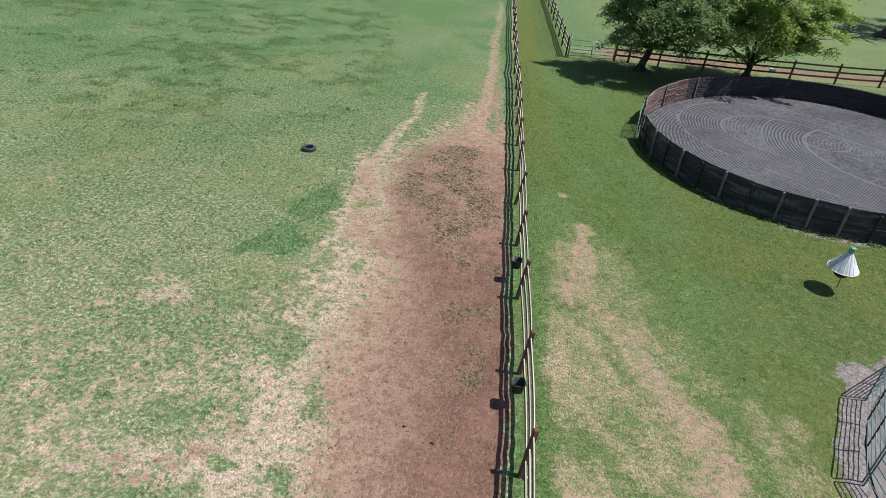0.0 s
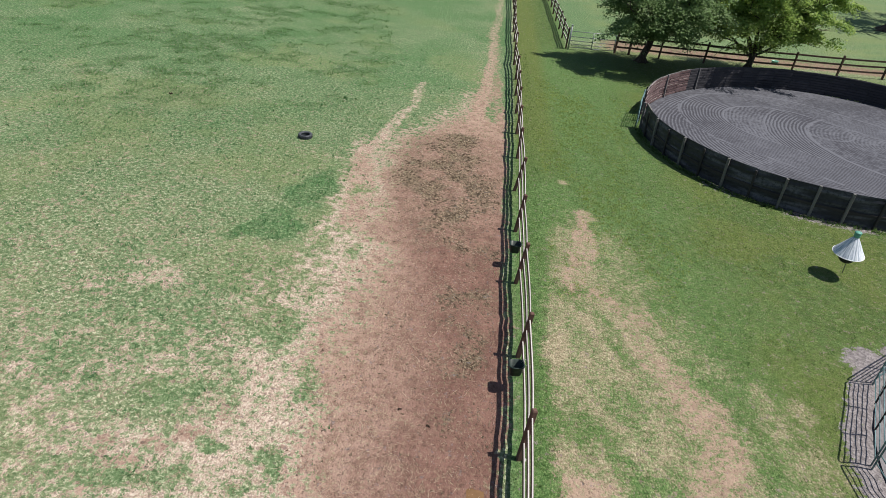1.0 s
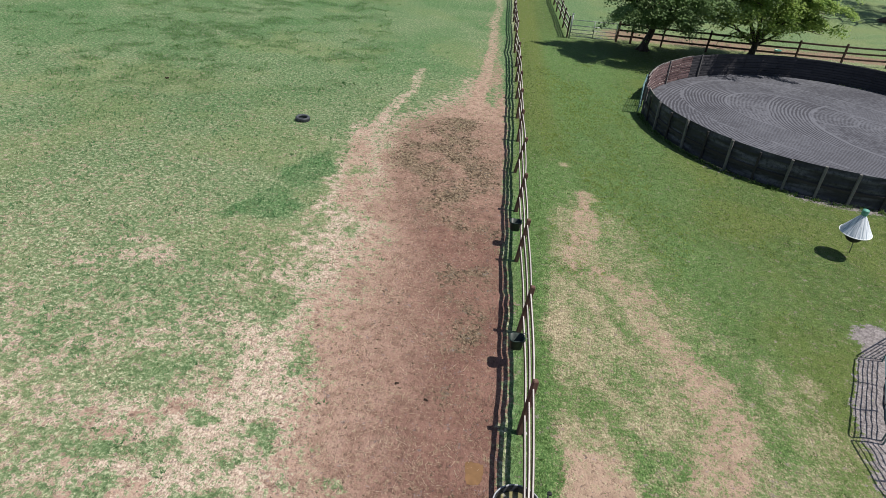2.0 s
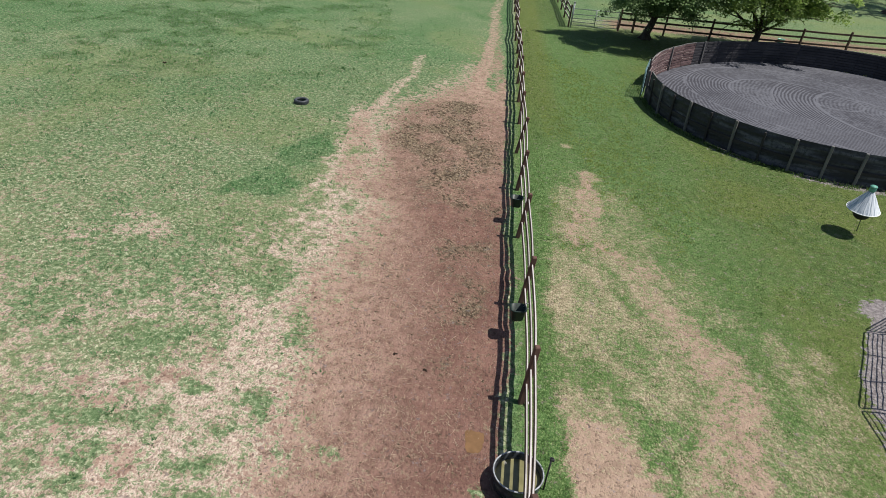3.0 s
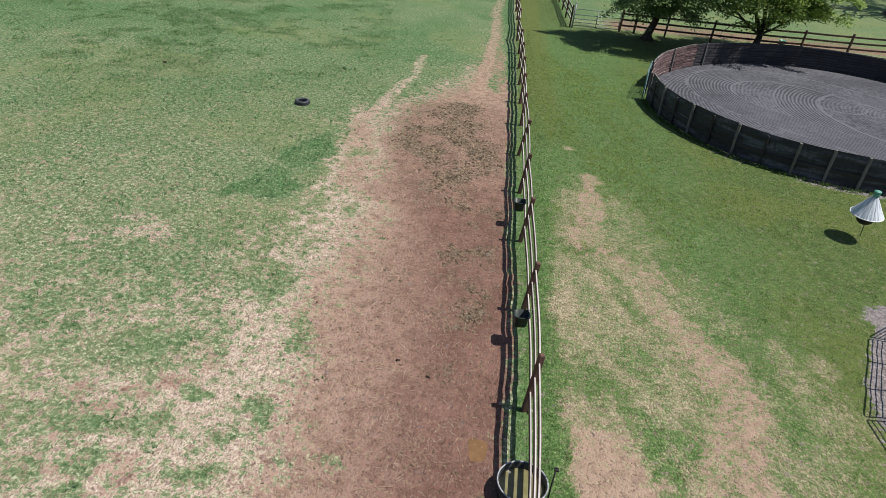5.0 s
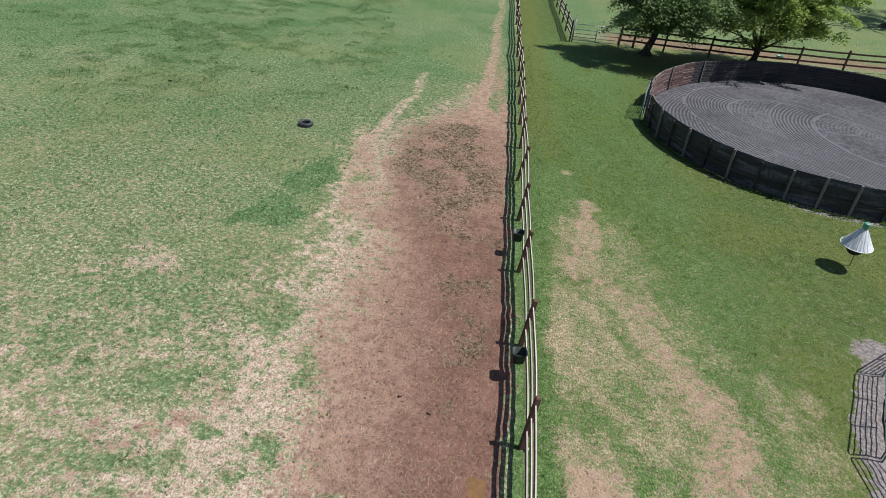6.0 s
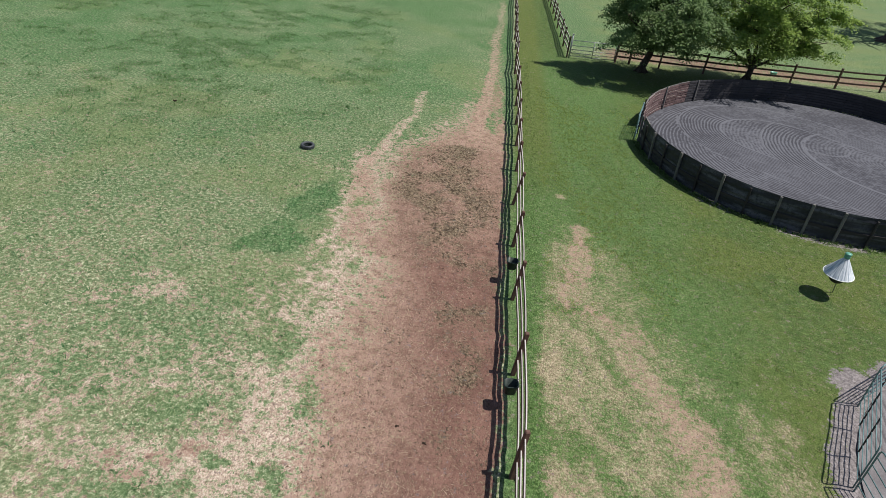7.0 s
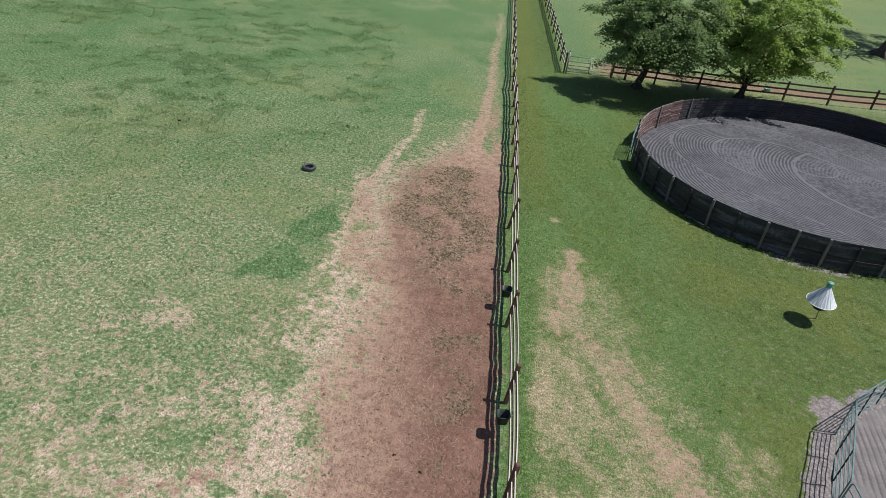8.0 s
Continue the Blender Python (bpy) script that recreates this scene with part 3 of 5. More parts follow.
    lawn = step(side, -0.25, 0.10) * step(y, 46, 41)
    lane = step(side, -0.1, 0.3) * step(fx + 3.6 - x, -0.3, 0.3)
    lawn = np.maximum(lawn, lane)
    yellow_r = np.maximum(step(side, 2.2, 1.2) * step(y, 19, 26) * (0.65 + 0.5 * fbm(x, 0.3 * y, 1.0, 71)), step(x, 4.6, 7.5) * (0.20 + 0.75 * step(fbm(x, y, 2.2, 73), 0.38, 0.66)))
    yellow_l = step(fbm(x, y, 3.2, 75), 0.50, 0.70) * np.interp(y, [10, 18, 30, 50], [0.40, 0.75, 0.90, 0.45]) * (0.5 + 0.5 * fbm(x, y, 0.8, 77))
    yellow = np.where(side > 0, yellow_r, yellow_l * (1 - np.clip(1.5 * patch_l, 0, 1)))
    tussock = left * step(x + 0.12 * y, -0.5, -6.0) * np.interp(y - 0.30 * (x + 8), [20, 27, 34, 60, 90], [0.0, 0.8, 1.0, 0.8, 0.4]) * step(0.60 * fbm(x, 1.15 * y, 0.95, 81) + 0.40 * fbm(x, y, 6.0, 83), 0.38, 0.72)
    clod = left * core * np.maximum(ribbon(x + 0.4 * wob, y, [(-1.5, 15.4, 1.3), (-2.0, 17.0, 2.3), (-2.6, 18.8, 3.0), (-2.9, 20.6, 3.1), (-2.9, 22.2, 2.6), (-2.4, 23.8, 1.2)]),
                                    0.85 * ribbon(x + 1.2 * wob, y + 1.2 * wob, [(-1.2, 8.4, 0.7), (-1.3, 10.2, 1.0), (-1.6, 12.6, 1.5), (-1.4, 15.0, 1.4)]) * step(fbm(x, y, 1.1, 86), 0.40, 0.65))
    clod = np.clip(1.1 * clod, 0, 1) ** 1.3 * np.clip(-0.30 + 1.75 * fbm(x + 0.5 * wob, y + 0.5 * wob, 1.0, 85) + 0.25 * ragged, 0, 1)
    clod = np.maximum(clod, 0.45 * left * core * step(y, 6, 9) * step(y, 24, 21) * step(x, -4.6, -2.6) * step(fbm(x, y, 0.8, 88), 0.52, 0.74))
    earth = np.maximum(earth, 0.88 * np.clip(1.6 * clod, 0, 1))
    pale = np.where(side > 0, np.interp(y, [42, 44], [0.8, 0.30]), step((x - core_x + 0.6 * wob) / np.interp(y, [10, 16, 19], [3.5, 2.5, 2.0]), 1.0, 0.12) * (0.75 + 0.4 * fbm(x, y, 1.4, 87)))
    pale = np.maximum(pale, 0.42 * left * step(y + 0.6 * wob, 13.5, 18.5) * (0.6 + 0.8 * fbm(x, y, 1.2, 99)))
    pale = np.maximum(pale, left * np.maximum(0.80 * step(y + 0.5 * wob, 21.8, 25.0), np.clip(1.4 * lane_trail, 0, 1)))
    ring = pen_radius(x, y)
    sand = 0.85 * step(ring, 1.075, 1.02) * step(fbm(x, y, 1.5, 41), 0.35, 0.6) * step(y, 24, 20)
    yd = np.hypot(x - YARD_C[0], y - YARD_C[1]) - YARD_R
    sand = np.maximum(sand, step(yd + 0.4 * (fbm(x, y, 0.8, 43) - 0.5), 0.58, 0.30))
    sand = np.maximum(sand, np.clip(1.8 * spot(x + 0.3 * wob, y + 0.2 * wob, 8.9, 11.9, 0.78, 0.72), 0, 1))
    close = step(y, 34, 20) * step(np.abs(x + 2), 22, 14)
    straw = straw + 0.22 * ragged * step(straw, 0.05, 0.3) * step(straw, 1.1, 0.6) * close
    earth = earth + 0.20 * ragged * step(earth, 0.05, 0.3) * step(earth, 1.1, 0.7) * close
    return [np.clip(v, 0, 1) for v in (earth, straw, lush, lawn, clod, sand, yellow, pale, tussock)]


def height(x, y):
    """The ground's small relief."""
    near = step(np.hypot(x, y - 14), 60, 25)
    z = 0.030 * (fbm(x, y, 2.2, 51) - 0.5) + 0.018 * (value_noise(x, y, 0.45, 53) - 0.5)
    clod = ribbon(x, y, [(-1.6, 15.2, 1.6), (-1.8, 17.4, 2.3), (-2.3, 19.6, 2.4), (-2.6, 21.4, 1.6)])
    z = z + clod * 0.12 * (value_noise(x, y, 0.26, 55) - 0.5)
    # hoof-trodden earth, a worn edge under the rails and loose sand round the yard
    z = z + 0.040 * (value_noise(x, y, 0.24, 58) - 0.5) * step(x, -5.2, -4.0) * step(x, -0.2, -0.5) * step(y, 26, 23)
    z = z + 0.075 * (value_noise(x, y, 0.30, 59) - 0.5) * step(np.abs(x - fence_x(y) + 0.42), 0.42, 0.22)
    z = z + 0.045 * (value_noise(x, y, 0.26, 60) - 0.5) * step(np.abs(np.hypot(x - YARD_C[0], y - YARD_C[1]) - YARD_R - 0.25), 0.7, 0.4)
    z = z * near + (1 - near) * 0.10 * (fbm(x, y, 9.0, 57) - 0.5)
    z = z - 0.05 * step(pen_radius(x, y), 1.0, 0.97) - 0.05 * step(np.hypot(x - YARD_C[0], y - YARD_C[1]), YARD_R, YARD_R - 0.3)
    flat = step(np.hypot((x + 0.77) / 0.45, (y - 6.2) / 0.55), 1.0, 0.6)
    return z * (1 - flat)


def axis(lo, hi, gap, reach, grow):
    core = np.arange(lo, hi, gap)
    out, d = [], gap
    while sum(out) < reach:
        d *= grow
        out.append(d)
    out = np.cumsum(out)
    return np.concatenate([lo - out[::-1], core, core[-1] + out])


def build_ground():
    gx, gy = np.meshgrid(axis(-18, 9, 0.10, 1500, 1.055), axis(2.5, 40, 0.10, 1500, 1.055))
    ob = grid_mesh("ground", gx, gy, height(gx, gy), M_GROUND)
    c = covers(gx.ravel(), gy.ravel())
    for name, group in (("cover", c[:3]), ("cover_b", c[3:6]), ("cover_c", c[6:])):
        layer = ob.data.color_attributes.new(name, "FLOAT_COLOR", "POINT")
        layer.data.foreach_set("color", np.stack([*group, np.ones(gx.size)], 1).astype(np.float32).ravel())
    tagged(ob, "grass pasture and lawn with a trodden red earth strip", "ground", kind="structure")


build_ground()


def polar_sand(name, inside, relief, rings, spokes, label, material):
    """A raked sand floor: inside(a) gives the wall line, relief its height."""
    a = np.linspace(0, 2 * math.pi, spokes + 1)
    t = np.linspace(0.0, 1.0, rings)[:, None]
    edge = np.array([inside(v)[:2] for v in a])
    mid = edge[:-1].mean(0)
    gx, gy = mid[0] + t * (edge[:, 0] - mid[0]), mid[1] + t * (edge[:, 1] - mid[1])
    gz = relief(gx, gy)
    ob = grid_mesh(name, gx, gy, gz, material)
    # shade of the furrows and light on the crests, stored for the sand's colour
    crest_lit = np.clip((gz - gz.mean()) / (2.6 * gz.std()) + 0.5, 0, 1).ravel()
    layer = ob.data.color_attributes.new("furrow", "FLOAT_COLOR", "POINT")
    layer.data.foreach_set("color", np.stack([crest_lit, crest_lit, crest_lit, np.ones(crest_lit.size)], 1).astype(np.float32).ravel())
    tagged(ob, label, "sand floor", kind="structure")


def pen_relief(x, y):
    """Harrow lines: a long loop, crossed by rounds about a smooth middle."""
    r1 = pen_radius(x, y) * 9.4
    ax, ay, bx, by = 13.6, 31.0, 19.0, 25.9
    t = np.clip(((x - ax) * (bx - ax) + (y - ay) * (by - ay)) / ((bx - ax) ** 2 + (by - ay) ** 2), 0, 1)
    loop = np.hypot(x - ax - t * (bx - ax), y - ay - t * (by - ay))
    rounds = np.hypot(x - 19.0, y - 29.2)
    warp = 0.16 * (fbm(x, y, 1.6, 61) - 0.5) + 0.06 * (value_noise(x, y, 0.5, 62) - 0.5)
    tau = 2 * math.pi
    band = np.sin((loop + warp) * tau / 0.165)
    rim = np.sin((r1 + warp) * tau / 0.18)
    turn = np.sin((rounds + warp) * tau / 0.18)
    lines = np.where(loop > 5.25 + 0.25 * (y < 28), 0.75 * rim, np.where(loop > 3.0, band, np.where(rounds > 6.7, 0.25 * turn, np.where(rounds > 4.65, 0.85 * turn, 0.16 * turn))))
    broken = (0.40 + 0.75 * step(fbm(x, y, 1.4, 63), 0.25, 0.7)) * (0.65 + 0.7 * value_noise(x, y, 0.22, 66))
    lines = lines * broken * (0.15 + 0.85 * step(r1, 9.2, 8.4)) * (0.25 + 0.75 * step(x - y, -18.5, -21.0) + 0.75 * step(x - y, -21.0, -18.5))
    lines = lines * (0.25 + 0.75 * step(y + 0.25 * x, 38.5, 35.0))

    def crest(d, wide=0.06):
        return np.exp(-((d + 0.5 * warp) / wide) ** 2)
    ridge = 0.9 * crest(loop - 3.0) + crest(rounds - 4.65) * (loop < 3.4) + 0.6 * crest(loop - 5.25) + 0.7 * crest(rounds - 6.7) * (loop < 3.0)
    ridge = ridge + 0.5 * crest(np.hypot(x - 15.6, y - 31.0) - 1.35) * (y < 31.5) * (x > 14.4)
    ridge = ridge * (0.15 + 1.2 * value_noise(x, y, 0.35, 64))
    crumb = value_noise(x, y, 0.11, 68) - 0.5
    return 0.03 + 0.0080 * lines + 0.012 * ridge + 0.0050 * crumb + 0.005 * (fbm(x, y, 3.0, 65) - 0.5)


def yard_relief(x, y):
    along = x - 0.26 * y + 0.012 * (y - 7.0) ** 2 + 0.10 * fbm(x, y, 1.2, 67)
    return 0.015 + 0.012 * np.sin(along * 2 * math.pi / 0.16) * step(fbm(x, y, 1.5, 68), 0.2, 0.5) + 0.02 * (fbm(x, y, 1.8, 69) - 0.5)


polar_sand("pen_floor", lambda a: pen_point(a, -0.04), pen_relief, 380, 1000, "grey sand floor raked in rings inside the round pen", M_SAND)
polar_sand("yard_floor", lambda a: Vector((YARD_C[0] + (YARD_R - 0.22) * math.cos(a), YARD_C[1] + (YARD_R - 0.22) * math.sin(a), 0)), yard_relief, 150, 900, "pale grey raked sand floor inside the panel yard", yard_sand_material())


# ---------------------------------------------------------------- timber fences
def post_mesh(name, material, size=0.135):
    """A square post of unit height with a worn, slightly peaked top."""
    bm = bmesh.new()
    box(bm, size, size, 1.0, Matrix.Translation((0, 0, 0.5)))
    top = [v for v in bm.verts if v.co.z > 0.9]
    bmesh.ops.bevel(bm, geom=[e for e in bm.edges if all(v in top for v in e.verts)], offset=0.016, segments=1, affect="EDGES")
    bmesh.ops.bevel(bm, geom=[e for e in bm.edges if abs(e.verts[0].co.z - e.verts[1].co.z) > 0.5], offset=0.010, segments=1, affect="EDGES")
    return mesh_of(name, bm, material)


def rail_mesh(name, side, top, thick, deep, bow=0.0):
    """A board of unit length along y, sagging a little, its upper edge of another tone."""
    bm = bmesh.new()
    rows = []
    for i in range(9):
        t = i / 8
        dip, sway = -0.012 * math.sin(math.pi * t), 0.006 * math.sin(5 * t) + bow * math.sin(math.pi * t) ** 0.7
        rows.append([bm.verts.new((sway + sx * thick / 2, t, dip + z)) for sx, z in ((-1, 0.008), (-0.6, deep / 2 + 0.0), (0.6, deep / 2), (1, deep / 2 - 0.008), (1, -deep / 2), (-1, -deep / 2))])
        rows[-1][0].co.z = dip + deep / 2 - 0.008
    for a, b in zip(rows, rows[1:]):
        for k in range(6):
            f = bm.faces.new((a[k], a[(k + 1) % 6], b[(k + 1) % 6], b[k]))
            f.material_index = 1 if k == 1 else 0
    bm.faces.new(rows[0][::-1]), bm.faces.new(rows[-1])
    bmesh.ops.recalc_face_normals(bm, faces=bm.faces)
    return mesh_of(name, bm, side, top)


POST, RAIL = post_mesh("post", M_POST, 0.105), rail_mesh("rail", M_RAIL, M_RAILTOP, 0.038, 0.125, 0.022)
DARKPOST = post_mesh("dark_post", M_DARKRAIL, 0.115)
DARKRAIL = rail_mesh("dark_rail", M_DARKRAIL, M_RAIL, 0.04, 0.115)


def stand(base, top, size=1.0, spin=0.0):
    """The pose that stretches a unit upright from base to top."""
    d = Vector(top) - Vector(base)
    return Matrix.Translation(base) @ d.to_track_quat("Z", "Y").to_matrix().to_4x4() @ Matrix.Rotation(spin, 4, "Z") @ Matrix.Diagonal((size, size, d.length, 1))


def lie(a, b):
    """The pose that stretches a unit board along y from a to b, kept upright."""
    d = Vector(b) - Vector(a)
    y = d.normalized()
    x = y.cross(Vector((0, 0, 1))).normalized()
    z = x.cross(y)
    m = Matrix((x, y * d.length, z)).transposed().to_4x4()
    return Matrix.Translation(a) @ m


def rail_fence(name, line, label, post, rail, levels, group="timber fences"):
    """line: rows of (base x, base y, top x, top y, height)."""
    rnd = random.Random(name)
    fence = thing(name, (line[0][0], line[0][1], 0), label, "fence", group)
    axes = []
    for bx, by, tx, ty, h in line:
        base, top = Vector((bx, by, -0.06)), Vector((tx, ty, h))
        piece("post", post, stand(base, top, rnd.uniform(0.94, 1.06), rnd.uniform(-0.08, 0.08)), fence)
        axes.append((base, top))
    for (b0, t0), (b1, t1) in zip(axes, axes[1:]):
        for z in levels:
            a = b0.lerp(t0, (z + rnd.uniform(-0.015, 0.015) + 0.06) / (t0.z + 0.06))
            b = b1.lerp(t1, (z + rnd.uniform(-0.015, 0.015) + 0.06) / (t1.z + 0.06))
            piece("rail", rail, lie(a, b), fence)
    return fence


rnd = random.Random(4)
# distance along the fence, foot and head of each post; beyond that it runs on evenly
POSTS = [(-10.9, 0.10, 0.14), (-7.9, 0.06, 0.12), (-4.9, 0.05, 0.10), (-1.85, 0.04, 0.12), (1.2, -0.01, 0.07), (4.2, -0.03, 0.035), (7.3, 0.04, 0.145), (10.32, 0.01, 0.155), (13.46, -0.05, 0.115), (16.46, -0.07, 0.075), (19.45, -0.12, 0.115),
         (22.48, -0.02, 0.02), (25.25, -0.05, 0.0), (28.0, -0.10, -0.01), (30.8, -0.13, -0.05)]
line = [(x, y, top, y + 0.02, 1.32 + rnd.uniform(-0.02, 0.02)) for y, x, top in POSTS]
for i in range(24):
    y = 33.8 + 3.0 * i
    x = float(fence_x(y)) + rnd.uniform(-0.05, 0.05)
    line.append((x, y, x + rnd.uniform(-0.08, 0.04), y + rnd.uniform(-0.03, 0.05), 1.28 + rnd.uniform(-0.03, 0.03)))
rail_fence("paddock_fence", line, "leaning brown post and rail fence with pale bleached, sunlit rail tops", POST, RAIL, (1.11, 0.80, 0.46))

line = []
for i in range(20):
    y = 42.6 + 3.0 * i
    x = 3.22 - 0.024 * (y - 42.5) + rnd.uniform(-0.04, 0.04)
    line.append((x, y, x + rnd.uniform(0.0, 0.08), y, 1.34 + rnd.uniform(-0.04, 0.04)))
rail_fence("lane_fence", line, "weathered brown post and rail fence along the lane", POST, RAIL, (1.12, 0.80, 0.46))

line = []
for x in [6.50, 7.45, 9.45, 12.45, 15.4, 18.4, 21.55, 24.8] + [24.8 + 3.1 * k for k in range(1, 13)]:
    y = 42.9 + 0.0055 * max(0.0, x - 9) ** 2 + rnd.uniform(-0.03, 0.03)
    line.append((x, y, x + rnd.uniform(0.0, 0.06), y + rnd.uniform(-0.03, 0.05), 1.36 + rnd.uniform(-0.03, 0.03)))
rail_fence("far_fence", line, "dark brown three-rail timber fence behind the trees", DARKPOST, DARKRAIL, (1.17, 0.80, 0.44))


# ---------------------------------------------------------------- field gate in the far corner
def bar(bm, a, b, r=0.02, sides=6):
    tube(bm, [a, b], r, sides)


def field_gate(a, b, h):
    a, b = Vector(a), Vector(b)
    gate = thing("field_gate", a, "closed galvanised tubular field gate between fence posts", "gate")
    for z in (0.16, 0.36, 0.58, 0.84, h):
        bm = bmesh.new()
        bar(bm, a + Vector((0, 0, z)), b + Vector((0, 0, z)), 0.022)
        part("bar", bm, M_GALV, gate, smooth=True)
    for t in (0.0, 0.5, 1.0):
        bm = bmesh.new()
        p = a.lerp(b, t)
        bar(bm, p + Vector((0, -0.02 if t == 0.5 else 0, 0.14)), p + Vector((0, -0.02 if t == 0.5 else 0, h + 0.02)), 0.026)
        part("upright", bm, M_GALV, gate, smooth=True)
    return gate


field_gate((3.38, 42.45, 0), (6.38, 42.72, 0), 1.18)
hinge_post = thing("gate_post", (3.34, 42.40, 0), "pale grey steel gate post at the lane corner", "post")
bm = bmesh.new()
bar(bm, (3.34, 42.40, -0.05), (3.36, 42.40, 1.55), 0.055, 10)
part("tube", bm, M_GALV, hinge_post, smooth=True)
bm = bmesh.new()
box(bm, 0.13, 0.13, 0.05, Matrix.Translation((3.36, 42.40, 1.57)), 0.01)
part("cap", bm, M_GALV, hinge_post)


# ---------------------------------------------------------------- round riding pen
def round_pen():
    pen = thing("round_pen", (*PEN_C, 0), "round riding pen of weathered boards clad outside in black belting", "riding pen")
    # even steps along the wall line, with the gate's gap to the west
    fine = [pen_point(2 * math.pi * k / 2000) for k in range(2001)]
    run = np.concatenate([[0], np.cumsum([(b - a).length for a, b in zip(fine, fine[1:])])])
    count = 54
    here = min(range(2000), key=lambda k: (fine[k] - Vector((7.93, 22.1, 0))).length)
    shift = (run[here] / run[-1] * count) % 1.0
    key = int(run[here] / run[-1] * count)
    angles = [2 * math.pi * float(np.interp((run[-1] * (k + shift) / count) % run[-1], run, np.arange(2001))) / 2000 for k in range(count)]
    spots = [pen_point(a) for a in angles]
    gap = min(range(count), key=lambda k: (spots[k].lerp(spots[(k + 1) % count], 0.5) - Vector((5.42, 29.1, 0))).length)
    gaps = (gap, (gap - 1) % count) if spots[gap].y > 29.0 else (gap, (gap + 1) % count)
    r = random.Random(8)
    height_of = [1.22 + r.uniform(-0.03, 0.03) for _ in range(count)]
    bm = bmesh.new()
    # slot 1, the top face, paints the whitish highlight along each board's edge
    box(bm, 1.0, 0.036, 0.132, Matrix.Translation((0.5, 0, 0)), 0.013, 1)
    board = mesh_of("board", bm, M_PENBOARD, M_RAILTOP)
    # same board in the shaded tone, for all bays but the western ones
    shaded_board = board.copy()
    shaded_board.materials[0], shaded_board.materials[1] = M_PENSHADE, M_PENSHADE
    bm = bmesh.new()
    # a sheet of belting of unit length, bulging between its fixings
    rows = [[bm.verts.new((i / 4, -0.018 * math.sin(math.pi * i / 4) - (0.016 if j % 3 == 1 else 0.0) - 0.004 * ((i * 7 + j * 3) % 4), -0.5 + j / 12)) for j in range(13)] for i in range(5)]
    for a, b in zip(rows, rows[1:]):
        for j in range(12):
            bm.faces.new((a[j], b[j], b[j + 1], a[j + 1]))
    ext = bmesh.ops.extrude_face_region(bm, geom=list(bm.faces))
    for v in ext["geom"]:
        if isinstance(v, bmesh.types.BMVert):
            v.co.y += 0.010
    bmesh.ops.recalc_face_normals(bm, faces=bm.faces)
    belt = mesh_of("belting", bm, M_BELT)
    bm = bmesh.new()
    box(bm, 0.095, 0.09, 1.0, Matrix.Translation((0, 0, 0.5)), 0.008)
    upright = mesh_of("post", bm, M_PENPOST)
    bm = bmesh.new()
    box(bm, 0.075, 0.07, 1.0, Matrix.Translation((0, 0, 0.5)), 0.008)
    upright_dark = mesh_of("post_black", bm, M_PENPOST_DARK)
    bm = bmesh.new()
    box(bm, 1.0, 0.05, 0.11, Matrix.Translation((0.5, 0, 0)), 0.005)
    batten = mesh_of("batten", bm, M_PENPOST_DARK)
    bm = bmesh.new()
    box(bm, 1.0, 0.06, 0.022, Matrix.Translation((0.5, 0, 0)), 0.004)
    cap = mesh_of("cap", bm, M_PENPOST)
    for k in range(count):
        a, b = spots[k], spots[(k + 1) % count]
        d = (b - a)
        length = d.length
        x = d.normalized()
        out = Vector((x.y, -x.x, 0))
        base = Matrix((x, out * -1, Vector((0, 0, 1)))).transposed().to_4x4()
        # the post stands outside, leaning out a little
        pale = (k - key) in (-8, -6, -4, -2, 0, 2, 3, 4, 6, 7, 9) or (k - key) > 12 and k % 2 == 0
        foot = a + out * 0.075 + Vector((0, 0, -0.05))
        piece("post", upright if pale else upright_dark, Matrix.Translation(foot) @ base @ Matrix.Rotation(radians(2.0 + r.uniform(-1, 1)), 4, "X") @ Matrix.Diagonal((1, 1, height_of[k] + 0.05 + (0.02 if pale else -0.05), 1)), pen)
        if k in gaps:
            continue
        rise = 0.5 * (height_of[k] + height_of[(k + 1) % count])
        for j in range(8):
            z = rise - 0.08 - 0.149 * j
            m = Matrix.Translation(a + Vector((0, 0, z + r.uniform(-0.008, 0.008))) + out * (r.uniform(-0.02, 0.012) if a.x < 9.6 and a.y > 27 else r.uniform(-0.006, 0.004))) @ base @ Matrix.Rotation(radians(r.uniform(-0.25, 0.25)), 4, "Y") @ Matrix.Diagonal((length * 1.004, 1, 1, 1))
            piece("board", board if a.x < 9.6 and a.y > 27 else shaded_board, m, pen)
        m = Matrix.Translation(a + out * 0.022 + Vector((0, 0, rise * 0.5 + 0.01))) @ base @ Matrix.Diagonal((length, 1, rise - 0.02, 1))
        piece("belting", belt, m, pen)
        m = Matrix.Translation(a + out * 0.060 + Vector((0, 0, rise * 0.42 + r.uniform(-0.02, 0.02)))) @ base @ Matrix.Diagonal((length, 1, 1, 1))
        piece("batten", batten, m, pen)
        if a.x < 9.6 and a.y > 27:
            m = Matrix.Translation(a + out * 0.012 + Vector((0, 0, rise + 0.008))) @ base @ Matrix.Diagonal((length, 1, 1, 1))
            piece("cap", cap, m, pen)
    # pale stays against the inner face of the western boards
    for a in (2.55, 2.22):
        foot = pen_point(a, -0.09)
        head = pen_point(a, -0.05)
        piece("stay", upright, stand((foot.x, foot.y, -0.03), (head.x, head.y, 1.27), 0.75), pen)
    return pen, spots, gaps


pen, pen_spots, pen_gaps = round_pen()


